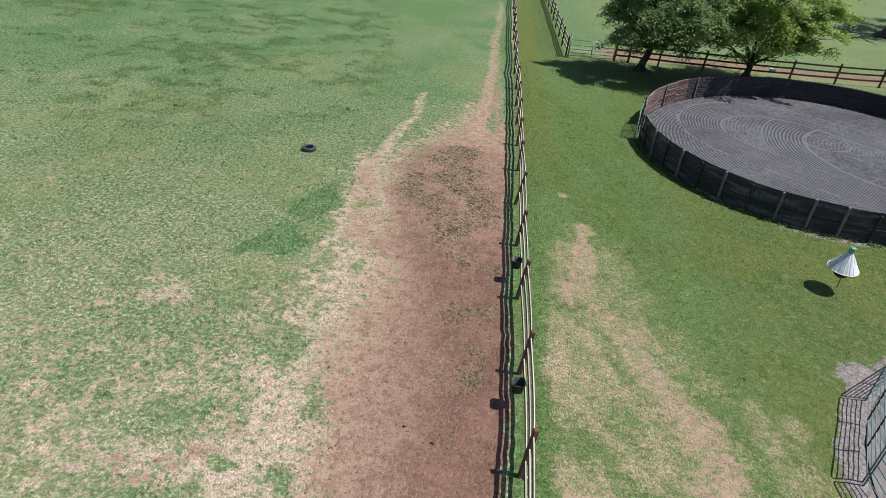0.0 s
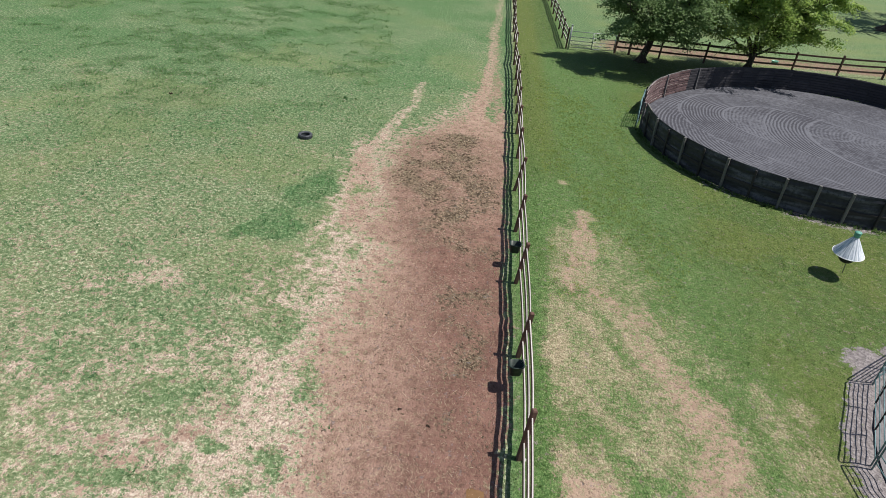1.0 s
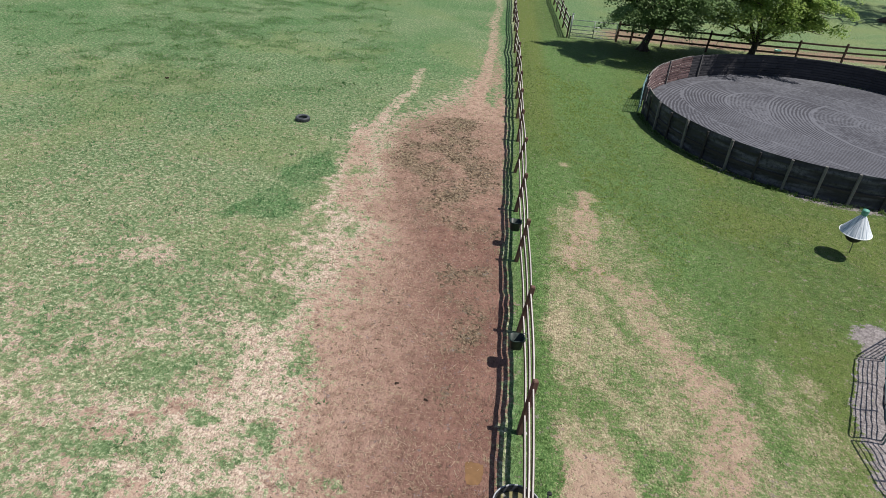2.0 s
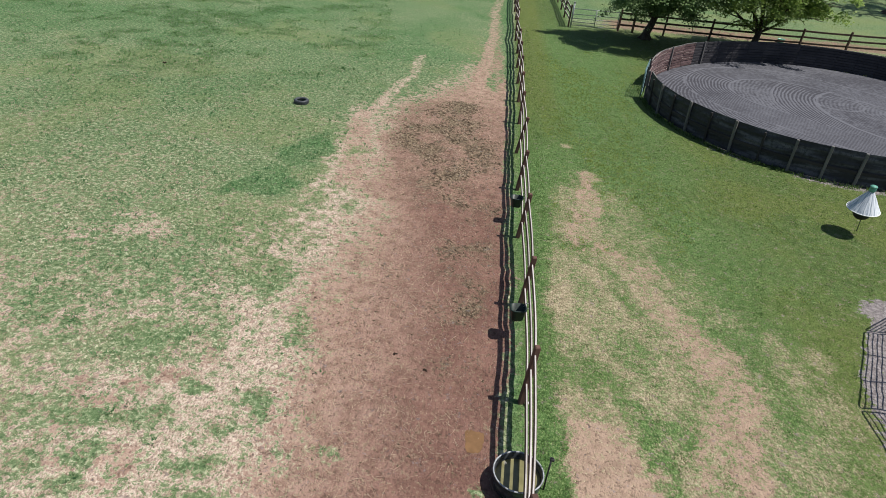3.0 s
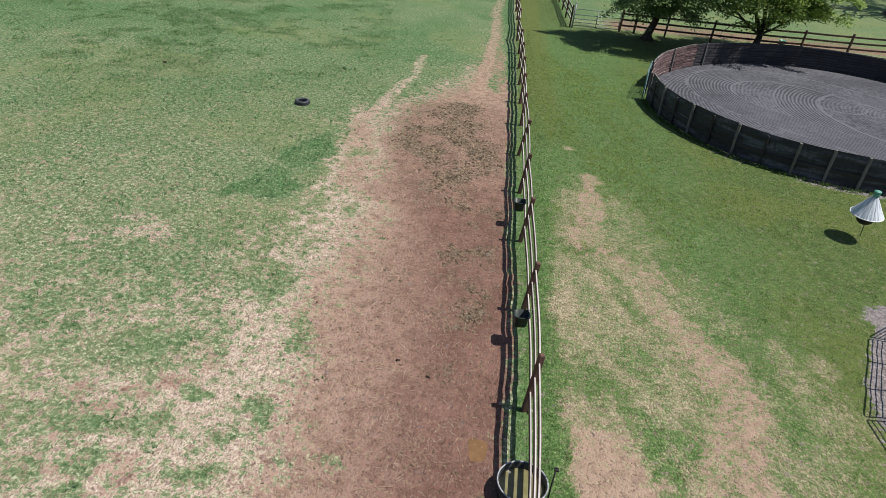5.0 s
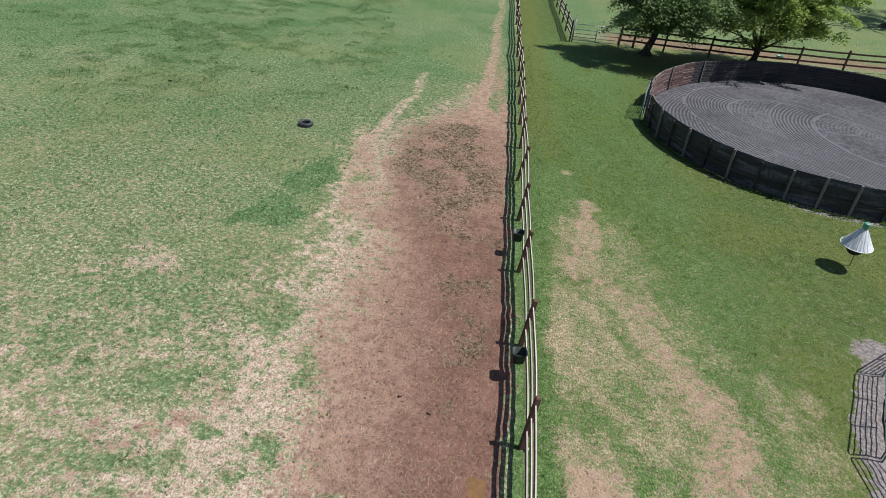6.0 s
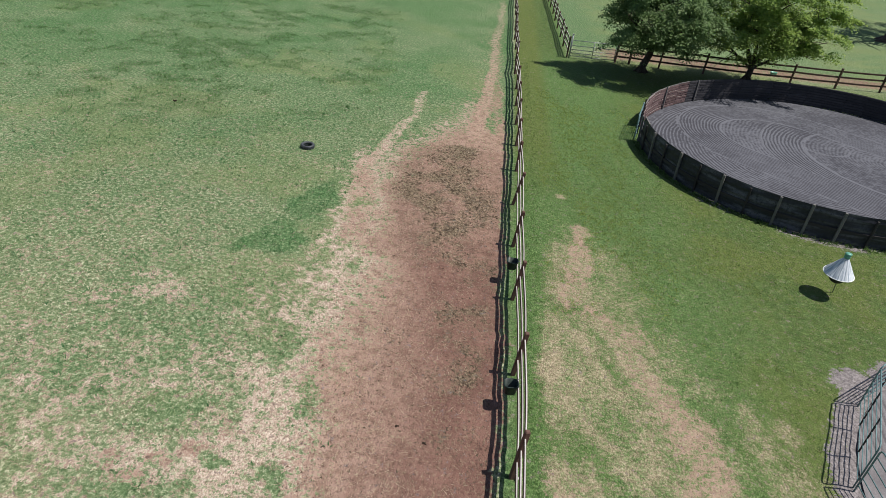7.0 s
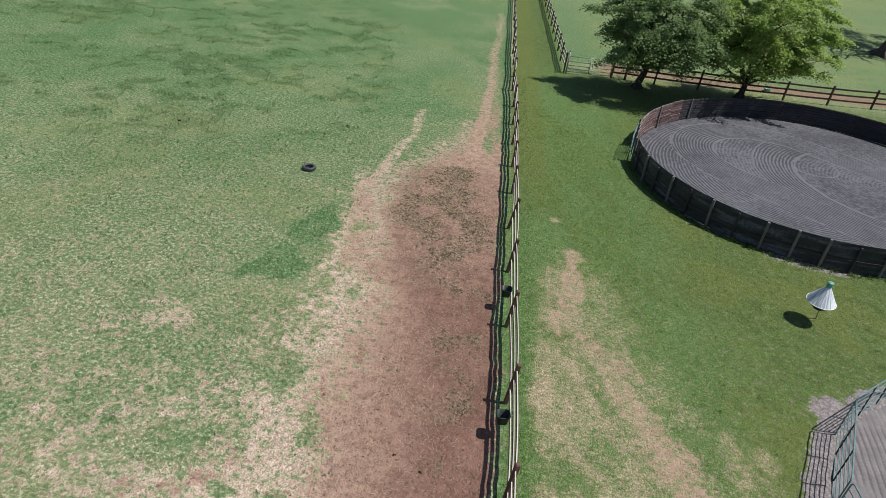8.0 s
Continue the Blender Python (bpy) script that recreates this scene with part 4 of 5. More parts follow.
def tube_gate(name, a, b, h, lean, label):
    """A teal tubular gate with rounded corners and close bars, leaning outwards by lean metres."""
    a, b = Vector(a), Vector(b)
    out = Vector(lean)
    gate = thing(name, a, label, "gate")

    def at(t, z):
        return a.lerp(b, t) + Vector((0, 0, z)) + out * (z / h)

    bm = bmesh.new()
    tube(bm, [at(0.0, 0.08), at(0.0, h - 0.12), at(0.02, h - 0.03), at(0.06, h), at(0.94, h), at(0.98, h - 0.03), at(1.0, h - 0.12), at(1.0, 0.08), at(0.0, 0.08)], 0.022, 8, False)
    part("frame", bm, M_TEAL, gate, smooth=True)
    for k in range(1, 6):
        bm = bmesh.new()
        z = 0.08 + (h - 0.08) * k / 6
        bar(bm, at(0.0, z), at(1.0, z), 0.016)
        part("bar", bm, M_TEAL, gate, smooth=True)
    for t in (0.25, 0.5, 0.75):
        bm = bmesh.new()
        bar(bm, at(t, 0.08), at(t, h), 0.014)
        part("upright", bm, M_TEAL, gate, smooth=True)
    return gate


g0, g1 = min(pen_gaps), max(pen_gaps)
if g1 - g0 != 1:
    g0, g1 = g1, g0
tube_gate("pen_gate", pen_spots[g0] + Vector((-0.05, 0.0, 0)), pen_spots[(g1 + 1) % len(pen_spots)] + Vector((-0.30, -0.05, 0)), 1.30, (-0.05, -0.02, 0), "closed teal tubular steel gate of the riding pen")


# ---------------------------------------------------------------- panel yard
def yard_panel(a, b, h=1.28):
    a, b = Vector(a), Vector(b)
    d = (b - a).normalized()
    a, b = a + d * 0.05, b - d * 0.05
    panel = thing("yard_panel", a, "teal tubular steel yard panel with six rails on sand", "fence panel", "panels round the yard")

    def at(t, z):
        return a.lerp(b, t) + Vector((0, 0, z))

    bm = bmesh.new()
    tube(bm, [at(0.0, 0.0), at(0.0, h - 0.10), at(0.01, h - 0.03), at(0.035, h), at(0.965, h), at(0.99, h - 0.03), at(1.0, h - 0.10), at(1.0, 0.0)], 0.018, 8)
    part("frame", bm, M_TEAL, panel, smooth=True)
    for k in range(5):
        bm = bmesh.new()
        z = 0.20 + (h - 0.20) * k / 5
        bar(bm, at(0.0, z), at(1.0, z), 0.0125)
        part("rail", bm, M_TEAL, panel, smooth=True)
    # steel uprights in black: their unlit side is put into the colour
    for t in (0.333, 0.667):
        bm = bmesh.new()
        bar(bm, at(t, 0.18), at(t, h), 0.020)
        part("upright", bm, M_RUBBER, panel, smooth=True)
    return panel


N_PANELS = 14
first = math.atan2(11.18 - YARD_C[1], 8.56 - YARD_C[0])
for k in range(N_PANELS):
    a0, a1 = first + 2 * math.pi * k / N_PANELS, first + 2 * math.pi * (k + 1) / N_PANELS
    yard_panel((YARD_C[0] + YARD_R * math.cos(a0), YARD_C[1] + YARD_R * math.sin(a0), 0.0), (YARD_C[0] + YARD_R * math.cos(a1), YARD_C[1] + YARD_R * math.sin(a1), 0.0))


# ---------------------------------------------------------------- fly trap on the lawn
def fly_trap():
    trap = thing("fly_trap", (10.23, 16.5, 0), "horsefly trap with a pale fabric hood, green jar and black ball", "fly trap")
    foot, tip = Vector((10.23, 16.50, -0.05)), Vector((9.95, 16.24, 1.36))
    up = (tip - foot).normalized()
    bm = bmesh.new()
    tube(bm, [foot, tip], 0.016, 8)
    part("pole", bm, M_GALV, trap, smooth=True)
    tilt = Matrix.Translation((9.97, 16.27, 0.83)) @ Vector((-0.03, -0.06, 1)).to_track_quat("Z", "Y").to_matrix().to_4x4() @ Matrix.Scale(0.79, 4)

    def fold(a, i):
        return 1 + 0.055 * (abs(math.sin(5.5 * a + 0.6 + 0.5 * math.sin(2 * a))) - 0.5) * (1 if 0 < i < 6 else 0.4)

    bm = bmesh.new()
    prof = [(0.555, 0.0), (0.50, 0.09), (0.40, 0.24), (0.29, 0.42), (0.19, 0.58), (0.11, 0.70), (0.075, 0.76)]
    lathe(bm, prof + [(r - 0.012, z) for r, z in prof[::-1]] + [prof[0]], tilt, 48, lambda a, i: fold(a, i if i < 7 else 13 - i))
    hood = part("hood", bm, M_HOOD, trap, "pale grey fabric hood with creases", smooth=True)
    bm = bmesh.new()
    ring = [tilt @ Vector((0.557 * math.cos(2 * math.pi * k / 48), 0.557 * math.sin(2 * math.pi * k / 48), 0.0)) for k in range(49)]
    tube(bm, ring, 0.013, 6, False)
    part("rim", bm, plain("white_hem", (0.75, 0.77, 0.78), 0.5, 0.0, 0.1), hood, "white hem", smooth=True)
    bm = bmesh.new()
    lathe(bm, [(0.0, 0.74), (0.095, 0.74), (0.115, 0.78), (0.115, 0.88), (0.105, 0.905), (0.125, 0.91), (0.125, 0.945), (0.07, 0.975), (0.0, 0.98)], tilt, 20)
    part("jar", bm, M_GREEN, trap, "green plastic catching jar", smooth=True)
    bm = bmesh.new()
    bmesh.ops.create_uvsphere(bm, u_segments=24, v_segments=14, radius=0.24, matrix=Matrix.Translation((10.0, 16.30, 0.70)) @ Matrix.Diagonal((1, 1, 0.9, 1)))
    part("ball", bm, M_RUBBER, trap, "glossy black ball", smooth=True)


fly_trap()


# ---------------------------------------------------------------- water tank under the fence
def water_tank():
    cx, cy = -0.045, 5.42
    tank = thing("water_tank", (cx, cy, 0), "round black plastic stock tank half full of murky water", "water tank")
    m = Matrix.Translation((cx, cy, 0)) @ Matrix.Diagonal((0.94, 0.94, 0.80, 1))
    bm = bmesh.new()
    lathe(bm, [(0.0, -0.01), (0.36, -0.01), (0.385, 0.02), (0.395, 0.16), (0.402, 0.17), (0.402, 0.20), (0.398, 0.21), (0.408, 0.385), (0.428, 0.392), (0.435, 0.405), (0.428, 0.42),
               (0.405, 0.42), (0.396, 0.40), (0.385, 0.2), (0.37, 0.03), (0.0, 0.025)], m, 48)
    part("shell", bm, M_TANK, tank, smooth=True)
    bm = bmesh.new()
    ring = [Vector((cx + 0.395 * math.cos(2 * math.pi * k / 48), cy + 0.395 * math.sin(2 * math.pi * k / 48), 0.334)) for k in range(49)]
    tube(bm, ring, 0.013, 8, False)
    part("rim", bm, plain("scuffed_rim", (0.34, 0.36, 0.38), 0.35, 0.0, 0.4), tank, "scuffed grey rim", smooth=True)
    bm = bmesh.new()
    lathe(bm, [(0.387, 0.255), (0.2, 0.255), (0.0, 0.255)], m, 40)
    part("water", bm, M_WATER, tank, "murky olive water", smooth=True)
    valve = thing("water_tap", (0.42, 5.50, 0), "small black standpipe tap with a lever valve beside the tank", "tap")
    bm = bmesh.new()
    tube(bm, [(0.40, 5.42, -0.02), (0.41, 5.46, 0.25), (0.43, 5.52, 0.42), (0.44, 5.56, 0.52)], 0.014, 8)
    part("pipe", bm, M_RUBBER, valve, smooth=True)
    bm = bmesh.new()
    box(bm, 0.075, 0.045, 0.05, Matrix.Translation((0.455, 5.57, 0.53)), 0.01)
    part("valve", bm, M_RUBBER, valve)
    bm = bmesh.new()
    tube(bm, [(0.41, 5.57, 0.56), (0.44, 5.58, 0.57), (0.48, 5.58, 0.56)], 0.011, 6)
    part("lever", bm, M_RUBBER, valve)


water_tank()


# ---------------------------------------------------------------- feed buckets on the rails
def feed_bucket(x, y, z, turn):
    bucket = thing("feed_bucket", (x, y, z), "dark green plastic feed bucket hung on the paddock fence", "bucket", "buckets on the fence")
    m = Matrix.Translation((x, y, z)) @ Matrix.Rotation(turn, 4, "Z")
    bm = bmesh.new()
    rings = []
    for half_x, half_y, z in ((0.11, 0.10, 0.0), (0.125, 0.115, 0.03), (0.155, 0.140, 0.25), (0.172, 0.155, 0.255), (0.172, 0.155, 0.275), (0.150, 0.134, 0.275), (0.118, 0.108, 0.04)):
        ring = []
        for k in range(24):
            a = 2 * math.pi * k / 24
            c, q = math.cos(a), math.sin(a)
            swell = (abs(c) ** 4 + abs(q) ** 4) ** -0.25
            ring.append(bm.verts.new(m @ Vector((half_x * c * swell, half_y * q * swell, z))))
        rings.append(ring)
    for a, b in zip(rings, rings[1:]):
        for k in range(24):
            bm.faces.new((a[k], a[(k + 1) % 24], b[(k + 1) % 24], b[k]))
    bm.faces.new(rings[0][::-1]), bm.faces.new(rings[-1])
    part("tub", bm, M_BUCKET, bucket, smooth=True)
    for s in (-1, 1):
        bm = bmesh.new()
        tube(bm, [m @ Vector((0.12, s * 0.09, 0.235)), m @ Vector((0.165, s * 0.09, 0.33)), m @ Vector((0.215, s * 0.09, 0.325)), m @ Vector((0.22, s * 0.09, 0.27))], 0.008, 6)
        part("hook", bm, M_GALV, bucket, smooth=True)


feed_bucket(-0.155, 14.35, 0.49, 0.0)
feed_bucket(-0.115, 9.20, 0.49, 0.1)


# ---------------------------------------------------------------- tyre, puddle
def tyre():
    thing_ = thing("tyre", (-8.5, 21.95, 0), "old black car tyre lying flat in the grass", "tyre")
    m = Matrix.Translation((-8.5, 21.95, 0.0)) @ Matrix.Rotation(radians(3), 4, "X") @ Matrix.Scale(0.82, 4)
    bm = bmesh.new()
    lathe(bm, [(0.205, 0.03), (0.235, 0.0), (0.30, -0.005), (0.328, 0.02), (0.335, 0.05), (0.336, 0.085), (0.336, 0.10), (0.336, 0.135), (0.328, 0.17), (0.30, 0.195), (0.235, 0.19), (0.205, 0.16), (0.20, 0.14), (0.225, 0.11), (0.225, 0.08), (0.20, 0.05), (0.205, 0.03)], m, 40)
    carcass = part("carcass", bm, M_TYRE, thing_, smooth=True)
    bm = bmesh.new()
    for k in range(36):
        a = 2 * math.pi * k / 36
        box(bm, 0.014, 0.030, 0.13, m @ Matrix.Rotation(a, 4, "Z") @ Matrix.Translation((0.338, 0, 0.095)) @ Matrix.Rotation(0.35 if k % 2 else -0.35, 4, "X"))
    part("tread", bm, M_TYRE, carcass)


tyre()


def tub(name, at, radius, tall, material, label):
    ob = thing(name, at, label, "tub")
    bm = bmesh.new()
    lathe(bm, [(0.0, 0.0), (radius * 0.8, 0.0), (radius * 0.84, 0.015), (radius * 0.97, tall * 0.93), (radius, tall * 0.95), (radius, tall), (radius * 0.92, tall), (radius * 0.78, 0.03), (0.0, 0.03)], Matrix.Translation(at), 24)
    part("bowl", bm, material, ob, smooth=True)
    return ob


tub("feed_tub", (17.9, 45.2, -0.02), 0.24, 0.26, M_GREEN, "small green plastic feed tub behind the far fence")
tub("feed_pan", (26.3, 44.0, -0.02), 0.40, 0.20, M_RUBBER, "wide black rubber feed pan by the far fence")

def dung(at, size, seed):
    """A low uneven heap of a few lumps."""
    r = random.Random(seed)
    bm = bmesh.new()
    for _ in range(6):
        m = Matrix.Translation(Vector(at) + Vector((r.uniform(-size, size), r.uniform(-0.6 * size, 0.6 * size), 0.25 * size))) @ Matrix.Rotation(r.uniform(0, 3), 4, "Z") @ Matrix.Diagonal((r.uniform(0.7, 1.2), r.uniform(0.6, 1.0), r.uniform(0.5, 0.8), 1))
        bmesh.ops.create_icosphere(bm, subdivisions=2, radius=size * r.uniform(0.5, 0.8), matrix=m)
    for v in bm.verts:
        v.co += 0.12 * size * noise.noise_vector(v.co * 3 / size)
    ob = part("dung_heap", bm, M_DUNG, None)
    tagged(ob, "small dark heap of horse dung on the ground", "dung", "dung heaps")


for at, size, seed in (((-1.80, 7.80, 0), 0.035, 1), ((-2.45, 8.15, 0), 0.030, 2), ((-15.48, 24.95, 0), 0.07, 3)):
    dung(at, size, seed)

cup = thing("insulator_cup", (0.15, 7.28, 0), "small white plastic cup at the foot of a fence post", "cup")
bm = bmesh.new()
lathe(bm, [(0.0, 0.0), (0.026, 0.0), (0.034, 0.05), (0.036, 0.052), (0.031, 0.052), (0.022, 0.006), (0.0, 0.006)], Matrix.Translation((0.15, 7.26, 0.0)), 16)
part("shell", bm, plain("white_plastic", (0.75, 0.75, 0.73), 0.4, 0.0, 0.1), cup, smooth=True)

bm = bmesh.new()
n_edge = 40
mid_v = bm.verts.new((-0.77, 6.20, 0.005))
edge_v = []
for k in range(n_edge):
    a = 2 * math.pi * k / n_edge
    r = (abs(math.cos(a)) ** 5 + abs(math.sin(a)) ** 5) ** (-1 / 5) * (1 + 0.05 * math.sin(3 * a + 1) + 0.03 * math.sin(11 * a) + 0.03 * math.sin(17 * a + 1))
    edge_v.append(bm.verts.new((-0.76 + 0.155 * r * math.cos(a) * (1.0 + 0.12 * math.sin(a)), 6.20 + 0.24 * r * math.sin(a), 0.003)))
for k in range(n_edge):
    bm.faces.new((mid_v, edge_v[k], edge_v[(k + 1) % n_edge]))
puddle = part("puddle", bm, M_MUD, None)
tagged(puddle, "small puddle of orange-brown muddy water in the earth", "puddle", kind="structure")


# ---------------------------------------------------------------- trees
def tree(name, at, tall, spread, fork, leaves, leaf_size, material, label, seed, trunk_r=0.22, lean=(0, 0), low=0.9, crown_shift=(0, 0), limbs=9, clumps=260):
    """A tapered trunk, forking limbs and a crown of separate leaves gathered in uneven clumps."""
    r = random.Random(seed)
    rng = np.random.default_rng(seed)
    at = Vector(at)
    ob = thing(name, at, label, "tree", "trees by the riding pen")
    bm = bmesh.new()
    top = at + Vector((lean[0], lean[1], fork))
    flare = [at + Vector((0, 0, -0.15)), at + Vector((0, 0, 0.05)), at + Vector((0, 0, 0.3)), at.lerp(top, 0.6) + Vector((0.03, 0, 0)), top]
    tube(bm, flare, [trunk_r * 1.9, trunk_r * 1.5, trunk_r * 1.12, trunk_r, trunk_r * 0.92], 12)
    for k in range(6):
        a = 2 * math.pi * k / 6 + r.uniform(-0.3, 0.3)
        d = Vector((math.cos(a), math.sin(a), 0))
        tube(bm, [at + d * trunk_r * 0.6 + Vector((0, 0, 0.35)), at + d * trunk_r * 1.5 + Vector((0, 0, 0.08)), at + d * trunk_r * 2.6 + Vector((0, 0, -0.08))], [trunk_r * 0.5, trunk_r * 0.42, trunk_r * 0.15], 7)
    part("trunk", bm, M_BARK, ob, smooth=True)
    tips = []
    centre = at + Vector((crown_shift[0], crown_shift[1], 0))

    def grow(bm, p, d, length, rad, depth):
        pts, rads = [p], [rad]
        for i in range(4):
            d = (d + Vector((r.uniform(-0.22, 0.22), r.uniform(-0.22, 0.22), r.uniform(-0.10, 0.16)))).normalized()
            p = p + d * length / 4
            pts.append(p)
            rads.append(rad * (1 - 0.14 * (i + 1)))
            if depth > 0 and i >= 1:
                for _ in range(2 if depth > 1 else 1):
                    side = Vector((r.uniform(-1, 1), r.uniform(-1, 1), r.uniform(-0.55, 0.55))).normalized()
                    grow(bm, p, (d * 0.75 + side * 0.8).normalized(), length * r.uniform(0.5, 0.72), rad * 0.52, depth - 1)
            if depth <= 1:
                tips.append(p.copy())
        tube(bm, pts, rads, 6 if depth > 0 else 4, depth > 0)

    for k in range(limbs):
        a = 2 * math.pi * k / limbs + r.uniform(-0.35, 0.35)
        rise = 0.65 + 0.7 * (k % 3) / 2 + r.uniform(-0.1, 0.15)
        d = Vector((math.cos(a) * spread[0] / max(spread), math.sin(a) * spread[1] / max(spread), rise)).normalized()
        start = at.lerp(top, r.uniform(0.70, 1.0))
        reach = 0.62 * max(spread) * r.uniform(0.85, 1.1)
        bm = bmesh.new()
        grow(bm, start, d, reach, trunk_r * 0.5, 2)
        part("limb", bm, M_BARK, ob, smooth=True)
    bm = bmesh.new()
    grow(bm, top, Vector((crown_shift[0] * 0.2, crown_shift[1] * 0.2, 1)).normalized(), (tall - fork) * 0.6, trunk_r * 0.7, 2)
    part("leader", bm, M_BARK, ob, smooth=True)
    tips = np.array([[*t] for t in tips])
    # layered sprays round the twigs and over the crown's outside, uneven in outline
    half = np.array([spread[0], spread[1], 0.5 * (tall - low)])
    core = np.array([centre.x, centre.y, at.z + 0.5 * (tall + low)])
    tips = tips[np.linalg.norm((tips - core) / half, axis=1) < 1.05]
    tips = tips[rng.permutation(len(tips))[:int(clumps * 0.45)]]
    n_extra = clumps - len(tips)
    u = rng.normal(size=(n_extra, 3))
    u /= np.linalg.norm(u, axis=1)[:, None]
    lobes = 0.86 + 0.20 * np.sin(3.1 * np.arctan2(u[:, 1:2], u[:, :1]) + 4 * u[:, 2:3] + seed) + 0.10 * np.sin(7.3 * np.arctan2(u[:, 1:2], u[:, :1]) - 5 * u[:, 2:3])
    hubs = np.concatenate([tips, core + u * half * lobes * rng.uniform(0.55, 1.0, (n_extra, 1)) ** 0.6])
    # each spray is a drooping fan of leaves that points outwards
    size = rng.uniform(0.22, 0.62, len(hubs)) * leaf_size / 0.13
    out = (hubs - core) / half
    out[:, 2] = 0.25 * out[:, 2] - 0.1
    out /= np.linalg.norm(out, axis=1)[:, None]
    out = out + rng.normal(size=out.shape) * 0.35
    pick = rng.integers(0, len(hubs), leaves)
    along = rng.uniform(-0.6, 1.5, (leaves, 1)) * size[pick][:, None]
    off = rng.normal(size=(leaves, 3)) * size[pick][:, None] * [0.55, 0.55, 0.20] + out[pick] * along
    off[:, 2] -= 0.30 * (off[:, 0] ** 2 + off[:, 1] ** 2)
    spots = hubs[pick] + off
    spots = spots[spots[:, 2] > at.z + low + 0.30 * np.maximum(0, at.y - spots[:, 1]) + 0.20 * np.maximum(0, spots[:, 0] - at.x) - 0.9 * rng.uniform(0, 1, len(spots)) ** 3]
    n = len(spots)
    t1 = rng.normal(size=(n, 3))
    t1[:, 2] = t1[:, 2] * 0.4 - 0.25
    t1 /= np.linalg.norm(t1, axis=1)[:, None]
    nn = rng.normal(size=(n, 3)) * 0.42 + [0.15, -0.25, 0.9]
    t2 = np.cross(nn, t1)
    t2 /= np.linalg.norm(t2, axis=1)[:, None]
    ln = (leaf_size * rng.uniform(0.6, 1.3, n))[:, None]
    w = ln * 0.42
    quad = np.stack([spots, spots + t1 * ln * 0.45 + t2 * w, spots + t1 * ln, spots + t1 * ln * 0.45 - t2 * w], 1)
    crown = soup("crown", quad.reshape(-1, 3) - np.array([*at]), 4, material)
    crown.parent = ob
    return ob


tree("maple_tree", (8.02, 41.35, 0), 7.2, (4.2, 3.1), 1.7, 78000, 0.13, M_LEAF, "low-branched broadleaf tree with a dense dark green crown", 11, 0.21, (0.35, 0), 1.10, (0.1, -2.5), 9, 225)
tree("maple_tree", (15.22, 42.55, 0), 7.8, (5.0, 3.4), 1.2, 86000, 0.13, M_LEAF_B, "spreading broadleaf tree with a bright yellow-green crown", 23, 0.19, (0.05, 0), 1.45, (-0.3, -2.5), 12, 230)
tree("field_tree", (35.6, 65.2, 0), 17.0, (6.5, 6.5), 8.0, 9000, 0.26, M_LEAF, "large old tree with a thick dark trunk in the far field", 37, 0.62, (3.0, 0.4), 8.5, (8.5, 8.0), 9, 120)


# ---------------------------------------------------------------- clods, blades and straw
def scatter(count, x0, x1, y0, y1, seed):
    rng = np.random.default_rng(seed)
    return rng, rng.uniform(x0, x1, count), rng.uniform(y0, y1, count)


def blades(name, count, area, share, tall, wide, material, label, seed, tuft=6, spread=0.035, lay=1.0):
    """Bent blades in small tufts, kept where share(covers) allows."""
    rng, x, y = scatter(count // tuft, *area, seed)
    keep = rng.uniform(0, 1, len(x)) < share(x, y, covers(x, y))
    x, y = np.repeat(x[keep], tuft), np.repeat(y[keep], tuft)
    vigour = np.repeat(rng.uniform(0.55, 1.35, int(keep.sum())), tuft)
    n = len(x)
    ox, oy = rng.normal(0, spread, n) * vigour, rng.normal(0, spread, n) * vigour
    x, y = x + ox, y + oy
    z = height(x, y) - 0.004
    b = np.arctan2(oy, ox) + rng.uniform(-0.9, 0.9, n)
    a = b + math.pi / 2 + rng.uniform(-0.5, 0.5, n)
    h = tall * rng.uniform(0.5, 1.2, n) * vigour
    w = wide * rng.uniform(0.6, 1.2, n) / 2
    lean = h * rng.uniform(0.3, 1.3, n) * lay
    root = np.stack([x, y, z], 1)
    across = np.stack([np.cos(a) * w, np.sin(a) * w, np.zeros(n)], 1)
    tip = root + np.stack([np.cos(b) * lean, np.sin(b) * lean, h], 1)
    ob = soup(name, np.stack([root - across, root + across, tip], 1).reshape(-1, 3), 3, material)
    tagged(ob, label, "grass", kind="stuff")


def free_of_pens(x, y):
    return (pen_radius(x, y) > 1.012) & (np.hypot(x - YARD_C[0], y - YARD_C[1]) > YARD_R + 0.02)


blades("pasture_grass", 420000, (-18, 0.1, 2, 32), lambda x, y, c: np.interp(y, [2, 18, 24, 32], [1, 0.85, 0.5, 0]) * (1 - c[0]) * (1 - 0.75 * c[1]) * (1 - c[3]) * (0.6 + 0.4 * c[2]), 0.036, 0.017, M_BLADE, "short pale green grazed pasture grass", 71)
blades("lawn_grass", 420000, (0.1, 16, 3, 40), lambda x, y, c: np.interp(y, [3, 18, 26, 40], [1, 0.9, 0.5, 0]) * (1 - c[0]) * np.maximum(0, 1 - c[1]) ** 1.4 * c[3] * (1 - c[5]) * free_of_pens(x, y), 0.032, 0.016, M_LAWN, "short mown yellow-green lawn grass", 73)
blades("rank_grass", 90000, (-30, -3.5, 3, 40), lambda x, y, c: c[2] * (1 - c[0]) * np.interp(y, [3, 20, 28, 40], [1, 1, 0.5, 0.0]), 0.065, 0.03, M_RANK, "longer tufts of rank green grass", 75)
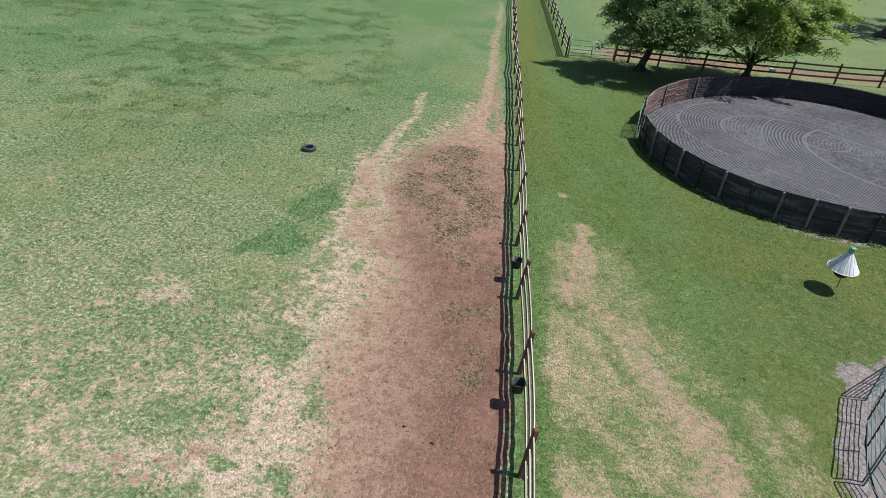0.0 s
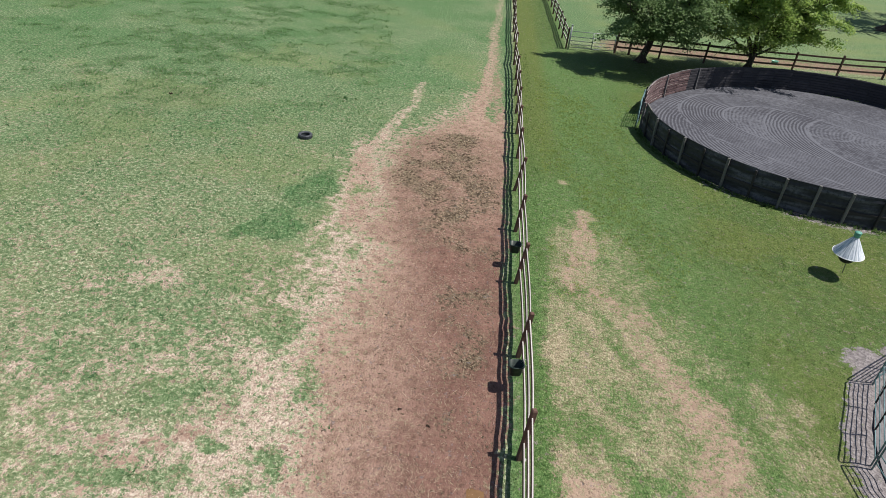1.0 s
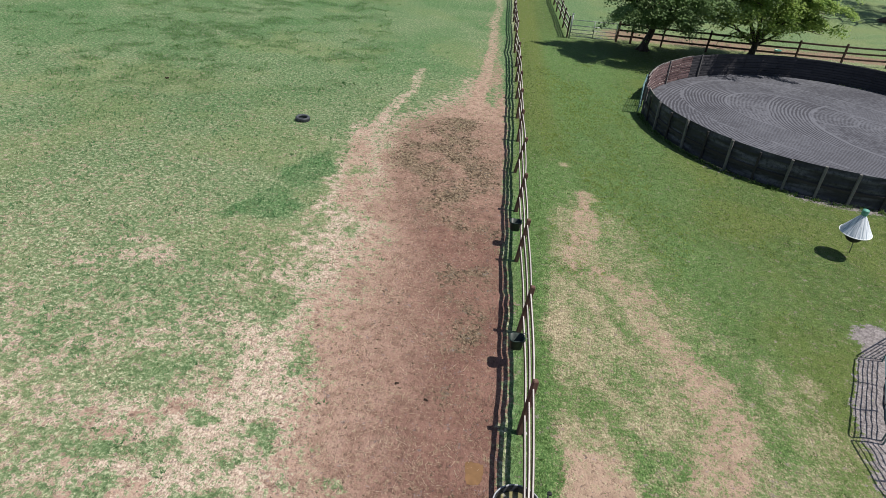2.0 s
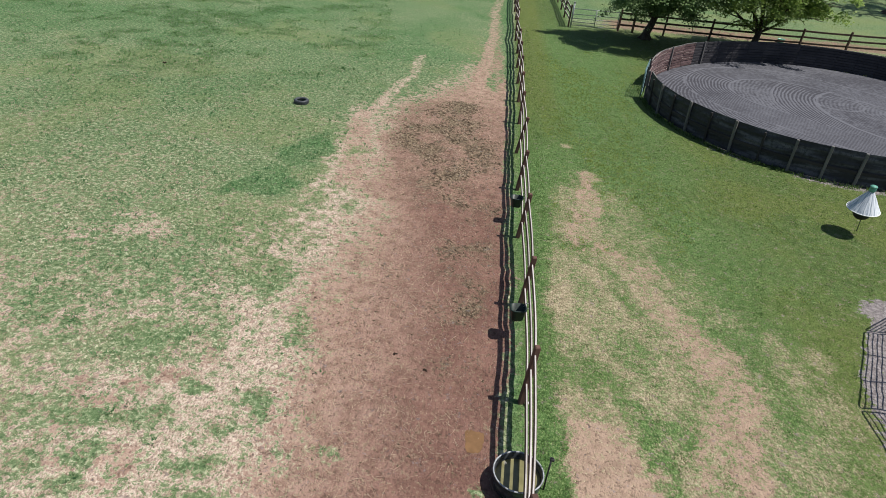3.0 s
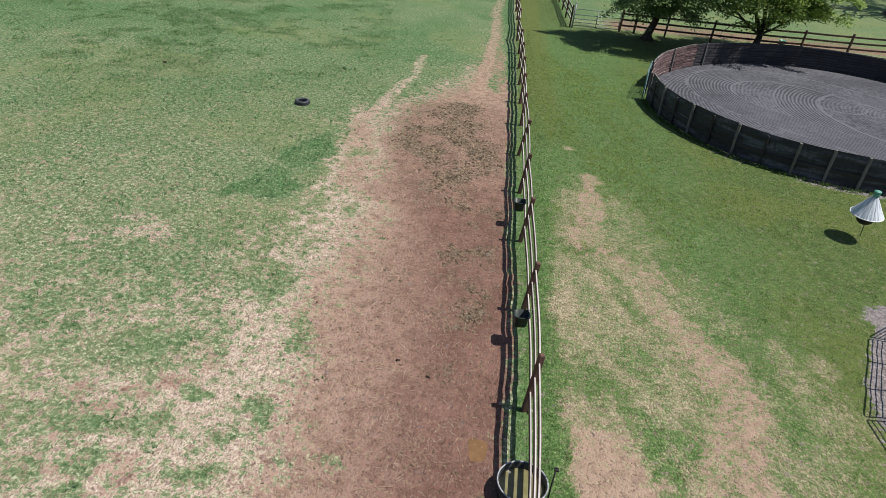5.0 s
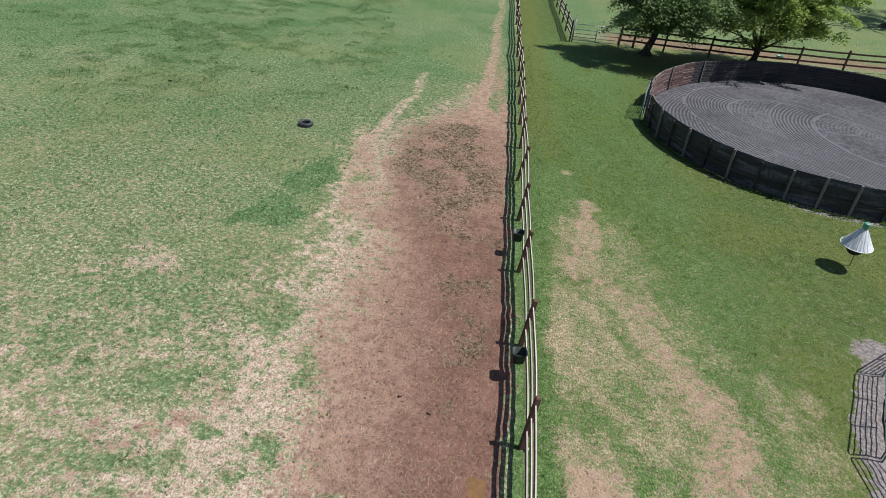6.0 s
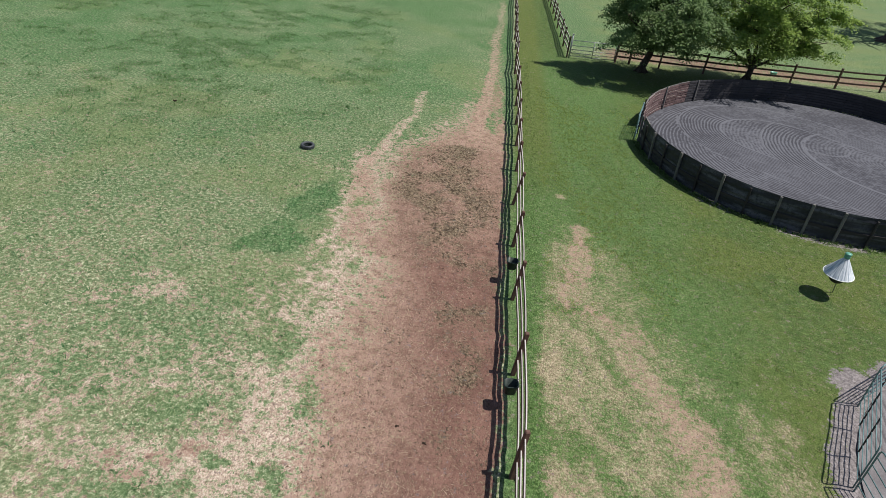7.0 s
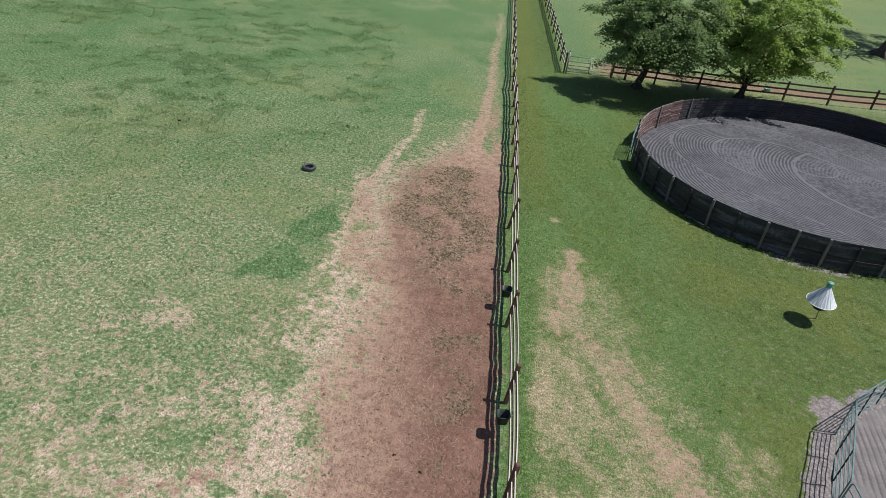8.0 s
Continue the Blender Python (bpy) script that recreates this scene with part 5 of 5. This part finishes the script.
blades("tussock_grass", 110000, (-34, -4, 21, 50), lambda x, y, c: 0.75 * step(c[8], 0.20, 0.85) * np.interp(y, [21, 27, 50], [0.4, 1.0, 0.8]), 0.085, 0.045, M_TUSSOCK, "dark green tussocks of ungrazed grass", 89, 6, 0.10)
blades("dry_straw", 150000, (-14, 7, 2, 26), lambda x, y, c: np.maximum(c[1] * (1 - 0.8 * c[0]) * (0.35 + 0.65 * c[1]) * np.where(x > 0, 1 - np.clip(1.2 * c[0], 0, 1), 1), 0.45 * c[0] * (x < -0.9) * (1 - c[4])), 0.016, 0.013, M_STRAW, "dry bleached straw and thatch", 77, 5, 0.05, 3.2)
blades("straw_strands", 18000, (-5.2, -0.5, 3, 24), lambda x, y, c: c[0] * (0.20 + 0.9 * step(fbm(x, y, 0.9, 95), 0.42, 0.66)) * (1 - 0.5 * c[4]) * step(x, -0.6, -2.2), 0.022, 0.015, M_STRAW, "loose pale straw strands strewn over the trodden earth", 87, 2, 0.09, 9.0)
blades("fence_grass", 16000, (-0.6, 1.0, 2, 40), lambda x, y, c: (np.abs(x - fence_x(y) - 0.30) < 0.50) * (1 - c[0]), 0.040, 0.018, M_LAWN, "longer green grass under the fence", 79)
blades("lawn_clover", 130000, (0.9, 9, 12, 36), lambda x, y, c: c[3] * (1 - c[1]) * step(fbm(x, y * 0.5, 1.4, 91), 0.44, 0.68) * free_of_pens(x, y) * np.interp(x, [0.9, 2.5, 5, 9], [0.8, 1, 0.6, 0.2]), 0.03, 0.035, M_CLOVER, "patches of pale clover in the lawn", 85)
blades("edge_weeds", 60000, (4, 16, 18, 30), lambda x, y, c: (np.abs(pen_radius(x, y) - 1.025) < 0.012) * 0.8, 0.14, 0.035, M_LAWN, "weeds growing along the foot of the pen wall", 81)


def clods():
    rng, x, y = scatter(20000, -5, -0.5, 3, 26, 83)
    c = covers(x, y)
    keep = rng.uniform(0, 1, len(x)) < 0.60 * c[4] + 0.065 * c[0]
    x, y = x[keep], y[keep]
    z = height(x, y)
    tri = []
    base = np.array([[1, 0, 0], [-0.5, 0.87, 0], [-0.5, -0.87, 0], [0.1, 0.05, 0.45]])
    faces = ((0, 1, 3), (1, 2, 3), (2, 0, 3))
    for px, py, pz, lump in zip(x, y, z, (c[4][keep] > 0.45) & (rng.uniform(0, 1, len(x)) < 0.45)):
        s = 0.014 + 0.034 * rng.uniform() ** 3 + (0.014 + 0.040 * rng.uniform() if lump else 0.0)
        a = rng.uniform(0, 6.28)
        q = base * s * rng.uniform(0.6, 1.3, (4, 1)) * [rng.uniform(0.9, 1.6), 0.8, 1.0]
        q = np.stack([q[:, 0] * math.cos(a) - q[:, 1] * math.sin(a), q[:, 0] * math.sin(a) + q[:, 1] * math.cos(a), q[:, 2]], 1) + [px, py, pz]
        for f in faces:
            tri.extend(q[list(f)])
    ob = soup("earth_clods", np.array(tri), 3, M_CLOD)
    tagged(ob, "dark clods of trodden earth and manure", "clods", kind="stuff")


clods()
